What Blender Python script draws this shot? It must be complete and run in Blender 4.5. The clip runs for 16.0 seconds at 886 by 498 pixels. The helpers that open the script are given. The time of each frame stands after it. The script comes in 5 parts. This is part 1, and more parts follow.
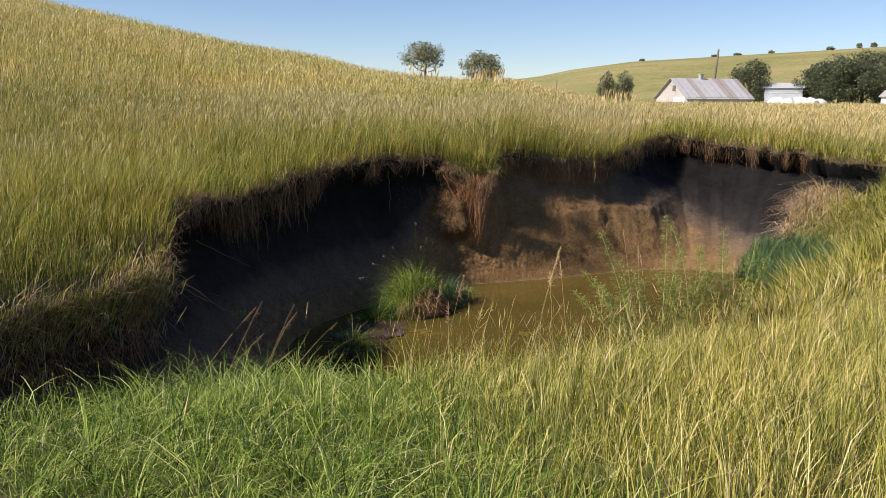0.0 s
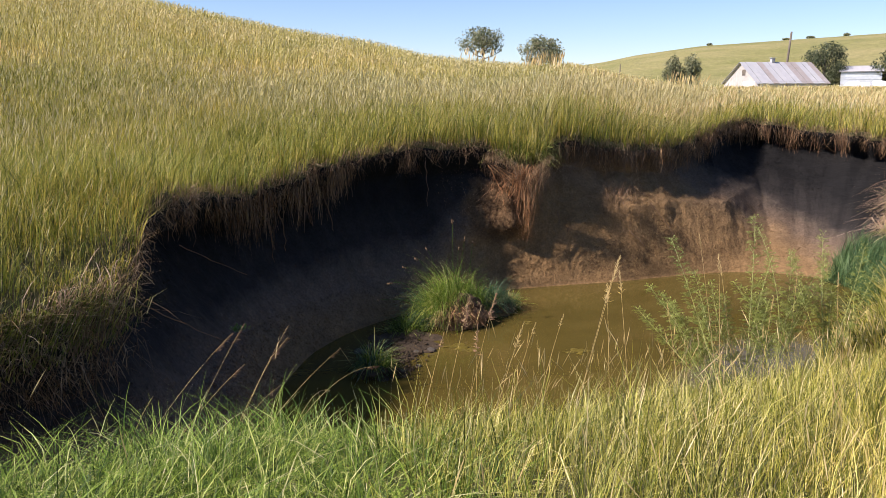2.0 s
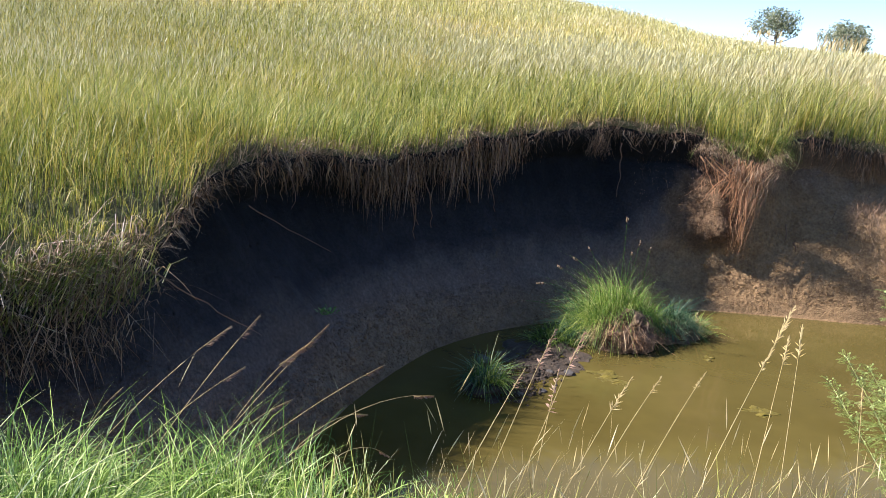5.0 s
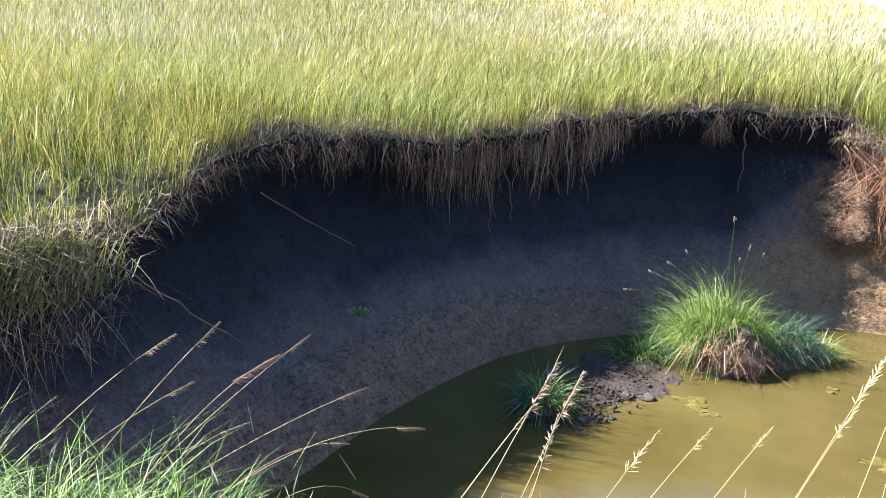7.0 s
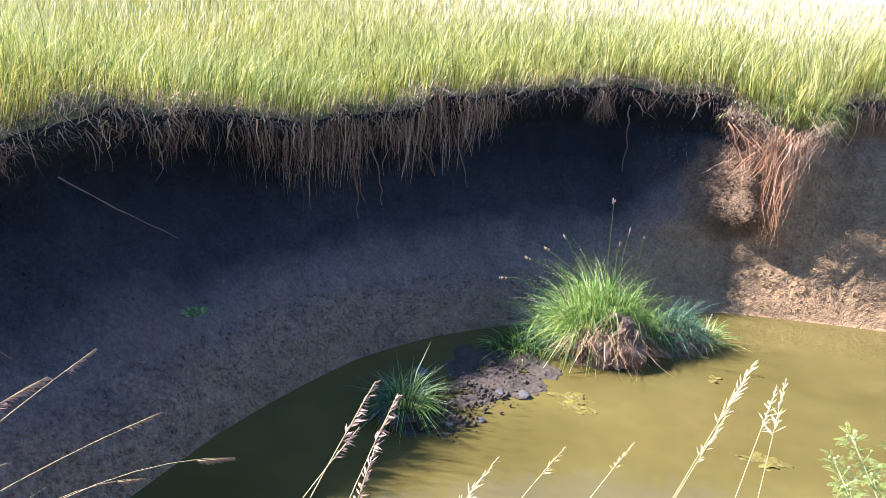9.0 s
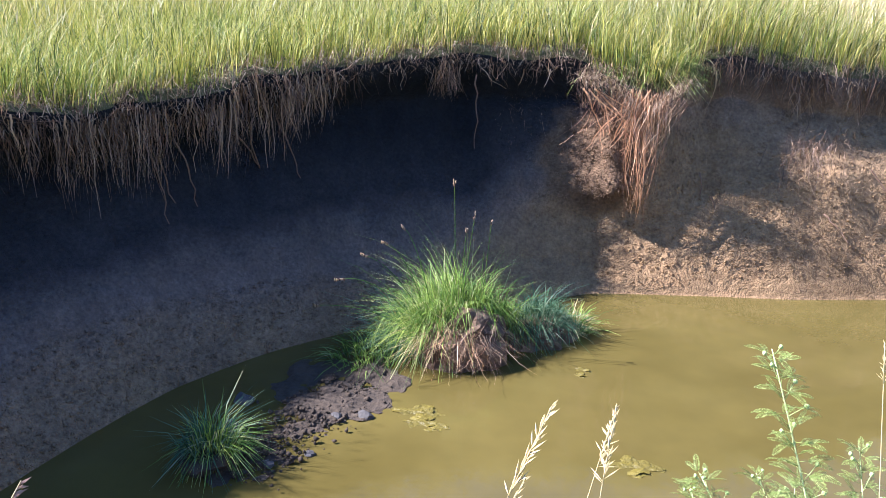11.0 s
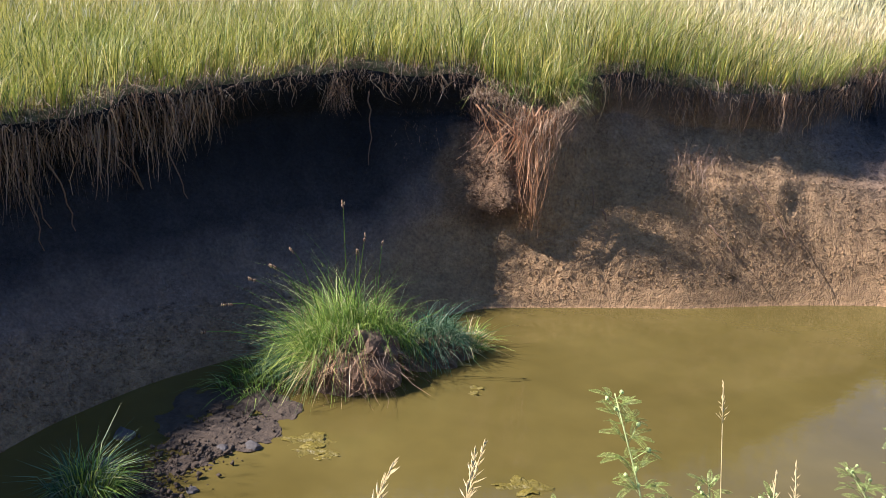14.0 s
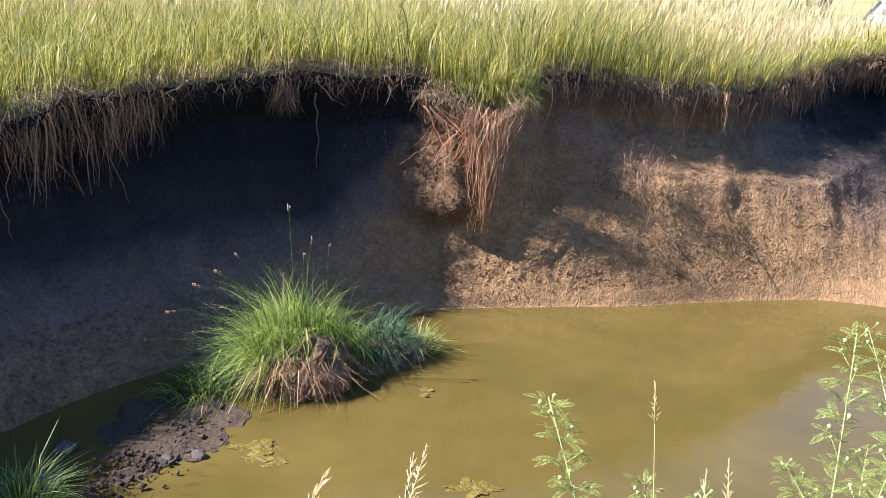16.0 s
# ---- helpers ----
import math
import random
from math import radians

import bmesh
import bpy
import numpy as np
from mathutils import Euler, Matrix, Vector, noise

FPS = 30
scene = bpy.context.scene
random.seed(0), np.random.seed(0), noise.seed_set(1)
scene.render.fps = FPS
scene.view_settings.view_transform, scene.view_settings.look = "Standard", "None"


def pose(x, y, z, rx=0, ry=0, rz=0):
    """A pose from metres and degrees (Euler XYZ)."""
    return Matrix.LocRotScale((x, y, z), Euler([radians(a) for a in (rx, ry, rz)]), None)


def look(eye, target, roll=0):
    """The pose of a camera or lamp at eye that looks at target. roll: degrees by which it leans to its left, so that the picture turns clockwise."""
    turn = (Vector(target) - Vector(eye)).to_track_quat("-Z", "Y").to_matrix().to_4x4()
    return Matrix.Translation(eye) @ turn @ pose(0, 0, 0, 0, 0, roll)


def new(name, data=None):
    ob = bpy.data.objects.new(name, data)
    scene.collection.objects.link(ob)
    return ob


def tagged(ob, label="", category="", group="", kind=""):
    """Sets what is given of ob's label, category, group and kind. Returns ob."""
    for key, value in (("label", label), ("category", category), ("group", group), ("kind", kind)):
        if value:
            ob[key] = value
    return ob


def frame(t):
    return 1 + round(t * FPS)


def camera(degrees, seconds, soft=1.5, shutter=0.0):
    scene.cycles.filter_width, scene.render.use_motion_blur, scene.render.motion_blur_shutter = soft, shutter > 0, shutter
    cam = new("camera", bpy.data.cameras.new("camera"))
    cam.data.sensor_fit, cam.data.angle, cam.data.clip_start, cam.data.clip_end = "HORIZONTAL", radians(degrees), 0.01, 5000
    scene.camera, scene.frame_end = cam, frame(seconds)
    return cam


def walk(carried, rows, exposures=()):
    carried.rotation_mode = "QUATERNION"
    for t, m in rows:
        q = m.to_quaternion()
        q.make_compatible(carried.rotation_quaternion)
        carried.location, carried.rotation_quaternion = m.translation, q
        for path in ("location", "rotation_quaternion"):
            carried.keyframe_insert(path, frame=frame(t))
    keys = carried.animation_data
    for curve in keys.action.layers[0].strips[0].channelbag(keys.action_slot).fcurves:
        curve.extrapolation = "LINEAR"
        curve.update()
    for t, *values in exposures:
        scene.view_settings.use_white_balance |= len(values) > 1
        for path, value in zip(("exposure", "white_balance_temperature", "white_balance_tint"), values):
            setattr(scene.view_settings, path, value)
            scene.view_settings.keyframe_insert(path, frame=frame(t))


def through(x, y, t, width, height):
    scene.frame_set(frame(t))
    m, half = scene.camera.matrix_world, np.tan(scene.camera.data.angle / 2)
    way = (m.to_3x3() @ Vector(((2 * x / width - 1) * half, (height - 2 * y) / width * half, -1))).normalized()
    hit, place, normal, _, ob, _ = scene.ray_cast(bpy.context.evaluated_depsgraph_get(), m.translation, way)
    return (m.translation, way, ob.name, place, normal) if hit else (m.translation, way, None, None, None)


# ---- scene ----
cam = camera(57.0, 16.0, 0.6)
PATH = [
    (0, (0.249, -0.039, 3.036), (0.19, 1.928, 2.678), 0.3),
    (0.5, (0.28, 0.347, 2.991), (0.182, 2.311, 2.628), 0.0),
    (1, (0.368, 0.733, 2.966), (0.26, 2.693, 2.587), 0.1),
    (1.5, (0.412, 1.106, 2.969), (0.297, 3.066, 2.589), 0.1),
    (2, (0.441, 1.482, 2.924), (0.235, 3.434, 2.538), -0.2),
    (2.5, (0.516, 1.812, 2.925), (0.147, 3.736, 2.525), -0.9),
    (3, (0.663, 2.183, 2.916), (0.193, 4.086, 2.518), -0.4),
    (3.5, (0.773, 2.453, 2.898), (0.43, 4.379, 2.484), 2.3),
    (4, (0.893, 2.683, 2.857), (0.36, 4.562, 2.426), 3.3),
    (4.2, (0.942, 2.785, 2.845), (0.302, 4.628, 2.403), 3.4),
    (6.3, (1.416, 4.101, 2.749), (0.469, 5.792, 2.252), 4.3),
    (6.5, (1.425, 4.182, 2.757), (0.401, 5.823, 2.248), 4.1),
    (7, (1.477, 4.484, 2.729), (0.346, 6.048, 2.205), 3.5),
    (7.5, (1.555, 4.661, 2.714), (0.409, 6.212, 2.187), 2.8),
    (8, (1.573, 4.782, 2.687), (0.555, 6.421, 2.161), 4.0),
    (8.2, (1.565, 4.839, 2.697), (0.572, 6.491, 2.165), 4.2),
    (10.3, (1.318, 5.912, 2.512), (0.467, 7.627, 1.936), 3.2),
    (10.5, (1.362, 5.987, 2.514), (0.536, 7.715, 1.939), 2.9),
    (11, (1.553, 6.197, 2.493), (0.825, 7.97, 1.92), 1.6),
    (11.5, (1.597, 6.281, 2.471), (0.967, 8.09, 1.895), 1.6),
    (12, (1.576, 6.318, 2.454), (1.017, 8.149, 1.874), 2.1),
    (12.5, (1.595, 6.321, 2.468), (1.039, 8.15, 1.883), 2.1),
    (13, (1.607, 6.331, 2.513), (1.044, 8.156, 1.923), 2.1),
    (13.5, (1.64, 6.351, 2.575), (1.077, 8.176, 1.982), 2.1),
    (14, (1.692, 6.329, 2.588), (1.155, 8.174, 2.034), 2.1),
    (14.5, (1.691, 6.335, 2.589), (1.201, 8.195, 2.041), 2.1),
    (15, (1.709, 6.355, 2.582), (1.252, 8.225, 2.04), 2.0),
    (15.5, (1.738, 6.367, 2.602), (1.3, 8.241, 2.057), 2.1),
    (16, (1.745, 6.358, 2.601), (1.311, 8.231, 2.051), 2.1),
]
EXPOSURES = [(0.0, 0.54), (0.5, 0.70), (1.0, 1.14), (1.5, 0.87), (2.0, 0.80), (2.5, 1.30), (3.0, 1.48), (3.5, 1.42), (4.2, 1.27), (6.5, 2.38), (7.0, 2.34), (7.5, 2.36), (8.0, 2.55), (8.2, 2.56), (10.5, 2.56), (11.0, 2.22), (11.5, 2.42), (12.0, 2.32), (12.5, 2.33), (13.5, 2.27), (14.0, 1.58), (14.5, 1.76), (15.0, 1.80), (16.0, 1.90)]
TINTS = ([0, 1, 2, 3, 3.5, 6.5, 10.5, 13.5, 14, 15], [6550, 6050, 6300, 5700, 5900, 5150, 4950, 5050, 5450, 5500], [18, 20.5, 22, 14, 18, 18, 23, 23, 22.5, 24])
walk(cam, [(t, look(eye, target, roll)) for t, eye, target, roll in PATH], [(t, stops, float(np.interp(t, TINTS[0], TINTS[1])), float(np.interp(t, TINTS[0], TINTS[2]))) for t, stops in EXPOSURES])

# ---- light: morning sun over the hill, clear sky ----
SUN_TO = Vector((-0.925, -0.385, 0.98)).normalized()      # towards the sun
world = bpy.data.worlds.new("sky")
world.use_nodes = True
scene.world = world
sky = world.node_tree.nodes.new("ShaderNodeTexSky")
sky.sky_type, sky.sun_disc = "NISHITA", False
sky.sun_elevation = math.asin(SUN_TO.z)
sky.sun_rotation = math.atan2(SUN_TO.x, SUN_TO.y)
sky.air_density, sky.dust_density, sky.ozone_density = 0.85, 0.0, 4.5
world.node_tree.links.new(sky.outputs[0], world.node_tree.nodes["Background"].inputs[0])
world.node_tree.nodes["Background"].inputs[1].default_value = 0.085
sun_data = bpy.data.lights.new("sun", "SUN")
sun_data.energy, sun_data.angle, sun_data.color = 5.0, radians(0.6), (1.0, 0.93, 0.82)
sun = new("sun", sun_data)
sun.matrix_world = look((0, 0, 0), -SUN_TO) 

# ---- materials ----
def mat(name, rough=0.8, metal=0.0):
    m = bpy.data.materials.new(name)
    m.use_nodes = True
    nt = m.node_tree
    b = nt.nodes["Principled BSDF"]
    b.inputs["Roughness"].default_value = rough
    b.inputs["Metallic"].default_value = metal
    b.inputs["Specular IOR Level"].default_value = 0.3
    return m, nt, b


def node(nt, kind, **sets):
    n = nt.nodes.new(kind)
    for k, v in sets.items():
        n.inputs[k].default_value = v
    return n


def ramp(nt, fac, stops):
    r = nt.nodes.new("ShaderNodeValToRGB")
    el = r.color_ramp.elements
    while len(el) < len(stops):
        el.new(0.5)
    for e, (p, c) in zip(el, stops):
        e.position, e.color = p, (*c, 1.0)
    nt.links.new(fac, r.inputs[0])
    return r.outputs[0]


def mixc(nt, fac, a, b, blend="MIX"):
    n = nt.nodes.new("ShaderNodeMix")
    n.data_type, n.blend_type = "RGBA", blend
    for sock, v in ((n.inputs[0], fac), (n.inputs[6], a), (n.inputs[7], b)):
        if isinstance(v, (int, float)):
            sock.default_value = v
        elif isinstance(v, tuple):
            sock.default_value = (*v, 1.0)
        else:
            nt.links.new(v, sock)
    return n.outputs[2]


def coords(nt):
    return nt.nodes.new("ShaderNodeTexCoord").outputs["Object"]


def noise_tex(nt, vec, scale, detail=4.0, rough=0.55):
    n = node(nt, "ShaderNodeTexNoise", Scale=scale, Detail=detail, Roughness=rough)
    nt.links.new(vec, n.inputs["Vector"])
    return n.outputs["Fac"]


def bump(nt, b, height, strength, dist):
    n = node(nt, "ShaderNodeBump", Strength=strength, Distance=dist)
    nt.links.new(height, n.inputs["Height"])
    nt.links.new(n.outputs[0], b.inputs["Normal"])


def blade_material(name, stops, patch_stops, patch_scale=0.35, through=0.28, rough=0.55):
    """Grass: a colour for each blade, shifted in patches over the ground, partly let through by the light."""
    m, nt, b = mat(name, rough)
    rnd = nt.nodes.new("ShaderNodeNewGeometry").outputs["Random Per Island"]
    base = ramp(nt, rnd, stops)
    patch = ramp(nt, noise_tex(nt, coords(nt), patch_scale, 3.0), patch_stops)
    col = mixc(nt, 1.0, base, patch, "MULTIPLY")
    nt.links.new(col, b.inputs["Base Color"])
    tr = nt.nodes.new("ShaderNodeBsdfTranslucent")
    nt.links.new(col, tr.inputs["Color"])
    mix = nt.nodes.new("ShaderNodeMixShader")
    mix.inputs[0].default_value = through
    nt.links.new(b.outputs[0], mix.inputs[1])
    nt.links.new(tr.outputs[0], mix.inputs[2])
    nt.links.new(mix.outputs[0], nt.nodes["Material Output"].inputs["Surface"])
    return m


def plain_material(name, a, c, scale=20.0, rough=0.8, bump_s=0.3, metal=0.0, dist=0.01):
    m, nt, b = mat(name, rough, metal)
    v = coords(nt)
    f = noise_tex(nt, v, scale)
    g = noise_tex(nt, v, scale * 0.13, 3.0)
    col = mixc(nt, 0.5, ramp(nt, f, [(0.3, a), (0.7, c)]), ramp(nt, g, [(0.3, a), (0.7, c)]))
    nt.links.new(col, b.inputs["Base Color"])
    bump(nt, b, f, bump_s, dist)
    return m


def soil_material():
    m, nt, b = mat("bank_soil", 0.95)
    b.inputs["Specular IOR Level"].default_value = 0.12
    v = coords(nt)
    sep = nt.nodes.new("ShaderNodeSeparateXYZ")
    nt.links.new(v, sep.inputs[0])
    warp = node(nt, "ShaderNodeMath")
    warp.operation = "MULTIPLY_ADD"
    nt.links.new(noise_tex(nt, v, 1.6, 4.0), warp.inputs[0])
    warp.inputs[1].default_value = 0.50
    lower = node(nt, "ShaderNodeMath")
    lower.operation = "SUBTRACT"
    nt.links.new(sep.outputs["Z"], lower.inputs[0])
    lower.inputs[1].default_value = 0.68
    dip = node(nt, "ShaderNodeMath")          # dark topsoil; its eastward paling also puts the weaker shade there into the colour
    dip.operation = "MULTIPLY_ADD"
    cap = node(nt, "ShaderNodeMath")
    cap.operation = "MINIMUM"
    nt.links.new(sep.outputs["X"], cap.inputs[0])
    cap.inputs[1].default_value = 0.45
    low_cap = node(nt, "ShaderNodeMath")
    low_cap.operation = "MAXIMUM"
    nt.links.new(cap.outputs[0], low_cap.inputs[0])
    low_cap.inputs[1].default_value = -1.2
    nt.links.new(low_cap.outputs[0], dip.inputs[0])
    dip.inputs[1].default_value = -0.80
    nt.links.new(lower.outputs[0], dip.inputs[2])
    east = node(nt, "ShaderNodeMath")         # and the dark colours come lower again in the eastern bay
    east.operation = "SUBTRACT"
    nt.links.new(sep.outputs["X"], east.inputs[0])
    east.inputs[1].default_value = 2.5
    late = node(nt, "ShaderNodeMath")
    late.operation = "MAXIMUM"
    nt.links.new(east.outputs[0], late.inputs[0])
    late.inputs[1].default_value = 0.0
    rise = node(nt, "ShaderNodeMath")
    rise.operation = "MULTIPLY_ADD"
    nt.links.new(late.outputs[0], rise.inputs[0])
    rise.inputs[1].default_value = 0.48
    nt.links.new(dip.outputs[0], rise.inputs[2])
    nt.links.new(rise.outputs[0], warp.inputs[2])
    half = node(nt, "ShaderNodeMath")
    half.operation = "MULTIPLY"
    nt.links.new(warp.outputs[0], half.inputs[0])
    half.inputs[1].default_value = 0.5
    # topsoil over paler subsoil; top stops deepened to hold the overhang's shade
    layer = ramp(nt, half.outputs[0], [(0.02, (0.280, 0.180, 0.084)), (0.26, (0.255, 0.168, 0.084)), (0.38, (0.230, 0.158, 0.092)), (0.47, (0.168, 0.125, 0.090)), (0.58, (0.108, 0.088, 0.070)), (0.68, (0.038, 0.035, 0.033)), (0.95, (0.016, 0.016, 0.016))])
    fine = ramp(nt, noise_tex(nt, v, 34.0, 6.0, 0.72), [(0.30, (0.55, 0.53, 0.51)), (0.70, (1.28, 1.23, 1.17))])
    mid = ramp(nt, noise_tex(nt, v, 6.0, 5.0, 0.65), [(0.3, (0.76, 0.75, 0.75)), (0.7, (1.10, 1.07, 1.05))])
    damp = ramp(nt, noise_tex(nt, v, 1.4, 4.0, 0.6), [(0.34, (0.88, 0.88, 0.88)), (0.56, (1.05, 1.05, 1.05))])
    col = mixc(nt, 1.0, mixc(nt, 1.0, mixc(nt, 1.0, layer, fine, "MULTIPLY"), mid, "MULTIPLY"), damp, "MULTIPLY")
    off = nt.nodes.new("ShaderNodeVectorMath")      # a lens of brown root-bound earth in the spur
    off.operation = "SUBTRACT"
    nt.links.new(v, off.inputs[0])
    off.inputs[1].default_value = (0.0, 13.45, 1.22)
    span = nt.nodes.new("ShaderNodeVectorMath")
    span.operation = "LENGTH"
    nt.links.new(off.outputs[0], span.inputs[0])
    ragged = node(nt, "ShaderNodeMath")
    ragged.operation = "MULTIPLY_ADD"
    nt.links.new(noise_tex(nt, v, 4.0, 5.0, 0.65), ragged.inputs[0])
    ragged.inputs[1].default_value = 0.45
    nt.links.new(span.outputs["Value"], ragged.inputs[2])
    lens = ramp(nt, ragged.outputs[0], [(0.66, (1, 1, 1)), (0.86, (0, 0, 0))])
    earth = mixc(nt, 1.0, ramp(nt, noise_tex(nt, v, 9.0, 5.0, 0.65), [(0.3, (0.075, 0.046, 0.024)), (0.7, (0.185, 0.116, 0.060))]), fine, "MULTIPLY")
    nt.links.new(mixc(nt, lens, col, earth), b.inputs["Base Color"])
    grit = []
    for scale in (75.0, 30.0):                # crumbs of two sizes
        cell = node(nt, "ShaderNodeTexVoronoi", Scale=scale, Randomness=1.0)
        wob = nt.nodes.new("ShaderNodeVectorMath")
        wob.operation = "MULTIPLY_ADD"
        push = node(nt, "ShaderNodeTexNoise", Scale=scale * 0.6, Detail=2.0)
        nt.links.new(v, push.inputs["Vector"])
        nt.links.new(push.outputs["Color"], wob.inputs[0])
        wob.inputs[1].default_value = (0.6 / scale,) * 3
        nt.links.new(v, wob.inputs[2])
        nt.links.new(wob.outputs[0], cell.inputs["Vector"])
        grit.append(cell.outputs["Distance"])
    h = node(nt, "ShaderNodeMath")
    h.operation = "MULTIPLY_ADD"
    nt.links.new(grit[0], h.inputs[0])
    h.inputs[1].default_value = -0.30
    h2 = node(nt, "ShaderNodeMath")
    h2.operation = "MULTIPLY_ADD"
    nt.links.new(grit[1], h2.inputs[0])
    h2.inputs[1].default_value = -0.24
    nt.links.new(noise_tex(nt, v, 12.0, 5.0, 0.6), h2.inputs[2])
    nt.links.new(h2.outputs[0], h.inputs[2])
    bump(nt, b, h.outputs[0], 1.0, 0.028)
    return m


def thatch_material():
    """The ground under and beyond the grass: thatch near by, a grassy nap far off."""
    m, nt, b = mat("meadow_ground", 0.95)
    b.inputs["Specular IOR Level"].default_value = 0.1
    v = coords(nt)
    big = ramp(nt, noise_tex(nt, v, 0.035, 4.0), [(0.35, (0.25, 0.25, 0.095)), (0.65, (0.36, 0.32, 0.155))])
    mid = ramp(nt, noise_tex(nt, v, 0.5, 5.0, 0.7), [(0.3, (0.65, 0.68, 0.6)), (0.7, (1.1, 1.05, 1.0))])
    fine = ramp(nt, noise_tex(nt, v, 9.0, 5.0, 0.7), [(0.3, (0.6, 0.6, 0.6)), (0.7, (1.15, 1.15, 1.1))])
    col = mixc(nt, 1.0, mixc(nt, 1.0, big, mid, "MULTIPLY"), fine, "MULTIPLY")
    nt.links.new(col, b.inputs["Base Color"])
    return m


def under_material():
    """Dark litter and soil between the blades."""
    m, nt, b = mat("grass_litter", 0.95)
    b.inputs["Specular IOR Level"].default_value = 0.1
    v = coords(nt)
    col = ramp(nt, noise_tex(nt, v, 14.0, 5.0, 0.7), [(0.3, (0.045, 0.045, 0.018)), (0.7, (0.13, 0.115, 0.05))])
    nt.links.new(col, b.inputs["Base Color"])
    bump(nt, b, noise_tex(nt, v, 40.0, 4.0), 0.6, 0.02)
    return m


def water_material():
    m, nt, b = mat("pond_water", 0.03)
    b.inputs["IOR"].default_value = 1.33
    b.inputs["Specular IOR Level"].default_value = 0.5
    v = coords(nt)
    col = ramp(nt, noise_tex(nt, v, 0.9, 3.0), [(0.3, (0.072, 0.053, 0.012)), (0.7, (0.100, 0.074, 0.018))])
    cloud = ramp(nt, noise_tex(nt, v, 5.0, 4.0), [(0.35, (0.95, 0.95, 0.95)), (0.7, (1.04, 1.03, 1.0))])
    nt.links.new(mixc(nt, 1.0, col, cloud, "MULTIPLY"), b.inputs["Base Color"])
    bump(nt, b, noise_tex(nt, v, 7.0, 3.0), 0.06, 0.02)
    return m


SOIL, THATCH, LITTER, WATER = soil_material(), thatch_material(), under_material(), water_material()
GREEN_PATCH = [(0.3, (0.85, 0.88, 0.72)), (0.55, (1.08, 1.0, 0.9)), (0.75, (1.30, 1.06, 0.9))]
FIELD = blade_material("field_grass", [(0.0, (0.025, 0.045, 0.008)), (0.22, (0.15, 0.175, 0.022)), (0.55, (0.35, 0.34, 0.052)), (0.85, (0.55, 0.485, 0.125)), (1.0, (0.68, 0.59, 0.28))], GREEN_PATCH)
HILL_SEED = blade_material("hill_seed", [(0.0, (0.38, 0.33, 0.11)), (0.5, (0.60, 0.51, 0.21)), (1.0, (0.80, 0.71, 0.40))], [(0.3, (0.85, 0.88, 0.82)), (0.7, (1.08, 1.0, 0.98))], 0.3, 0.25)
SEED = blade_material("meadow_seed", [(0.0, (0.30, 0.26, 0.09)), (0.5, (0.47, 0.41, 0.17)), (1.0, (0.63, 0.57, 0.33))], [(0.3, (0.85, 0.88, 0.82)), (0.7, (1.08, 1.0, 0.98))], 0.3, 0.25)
STRAW = blade_material("straw", [(0.0, (0.38, 0.27, 0.10)), (0.5, (0.60, 0.46, 0.19)), (1.0, (0.80, 0.65, 0.36))], [(0.3, (0.85, 0.85, 0.85)), (0.7, (1.05, 1.0, 1.0))], 1.0, 0.25)
DEAD = blade_material("dead_grass", [(0.0, (0.15, 0.095, 0.045)), (0.45, (0.265, 0.175, 0.092)), (1.0, (0.52, 0.39, 0.23))], [(0.3, (0.75, 0.72, 0.7)), (0.7, (1.05, 1.0, 1.0))], 2.0, 0.1)
BLEACHED = blade_material("bleached_straw", [(0.0, (0.32, 0.20, 0.11)), (0.5, (0.58, 0.41, 0.26)), (1.0, (0.82, 0.66, 0.48))], [(0.3, (0.8, 0.78, 0.76)), (0.7, (1.05, 1.0, 1.0))], 2.0, 0.2)
ROOT = blade_material("roots", [(0.0, (0.062, 0.034, 0.017)), (0.55, (0.175, 0.098, 0.049)), (1.0, (0.47, 0.30, 0.155))], [(0.3, (0.7, 0.68, 0.66)), (0.7, (1.1, 1.05, 1.0))], 3.0, 0.05)
LUSH = blade_material("lush_grass", [(0.0, (0.02, 0.042, 0.006)), (0.34, (0.088, 0.155, 0.016)), (0.66, (0.235, 0.335, 0.042)), (0.9, (0.46, 0.52, 0.13)), (1.0, (0.66, 0.60, 0.34))], [(0.3, (0.8, 0.88, 0.8)), (0.7, (1.08, 1.02, 0.95))], 0.8)
YELLOW = blade_material("bank_grass", [(0.0, (0.025, 0.045, 0.006)), (0.3, (0.13, 0.165, 0.02)), (0.55, (0.415, 0.41, 0.072)), (0.85, (0.68, 0.635, 0.22)), (1.0, (0.86, 0.77, 0.46))], GREEN_PATCH, 0.6)
LIPGREEN = blade_material("lip_grass", [(0.0, (0.03, 0.05, 0.010)), (0.3, (0.14, 0.175, 0.026)), (0.7, (0.27, 0.30, 0.042)), (1.0, (0.48, 0.46, 0.11))], [(0.3, (0.85, 0.9, 0.85)), (0.7, (1.1, 1.03, 0.95))], 0.7)
HILL = blade_material("hill_grass", [(0.0, (0.06, 0.08, 0.015)), (0.25, (0.28, 0.26, 0.05)), (0.6, (0.53, 0.48, 0.12)), (0.88, (0.74, 0.63, 0.24)), (1.0, (0.86, 0.75, 0.45))], GREEN_PATCH, 0.25)
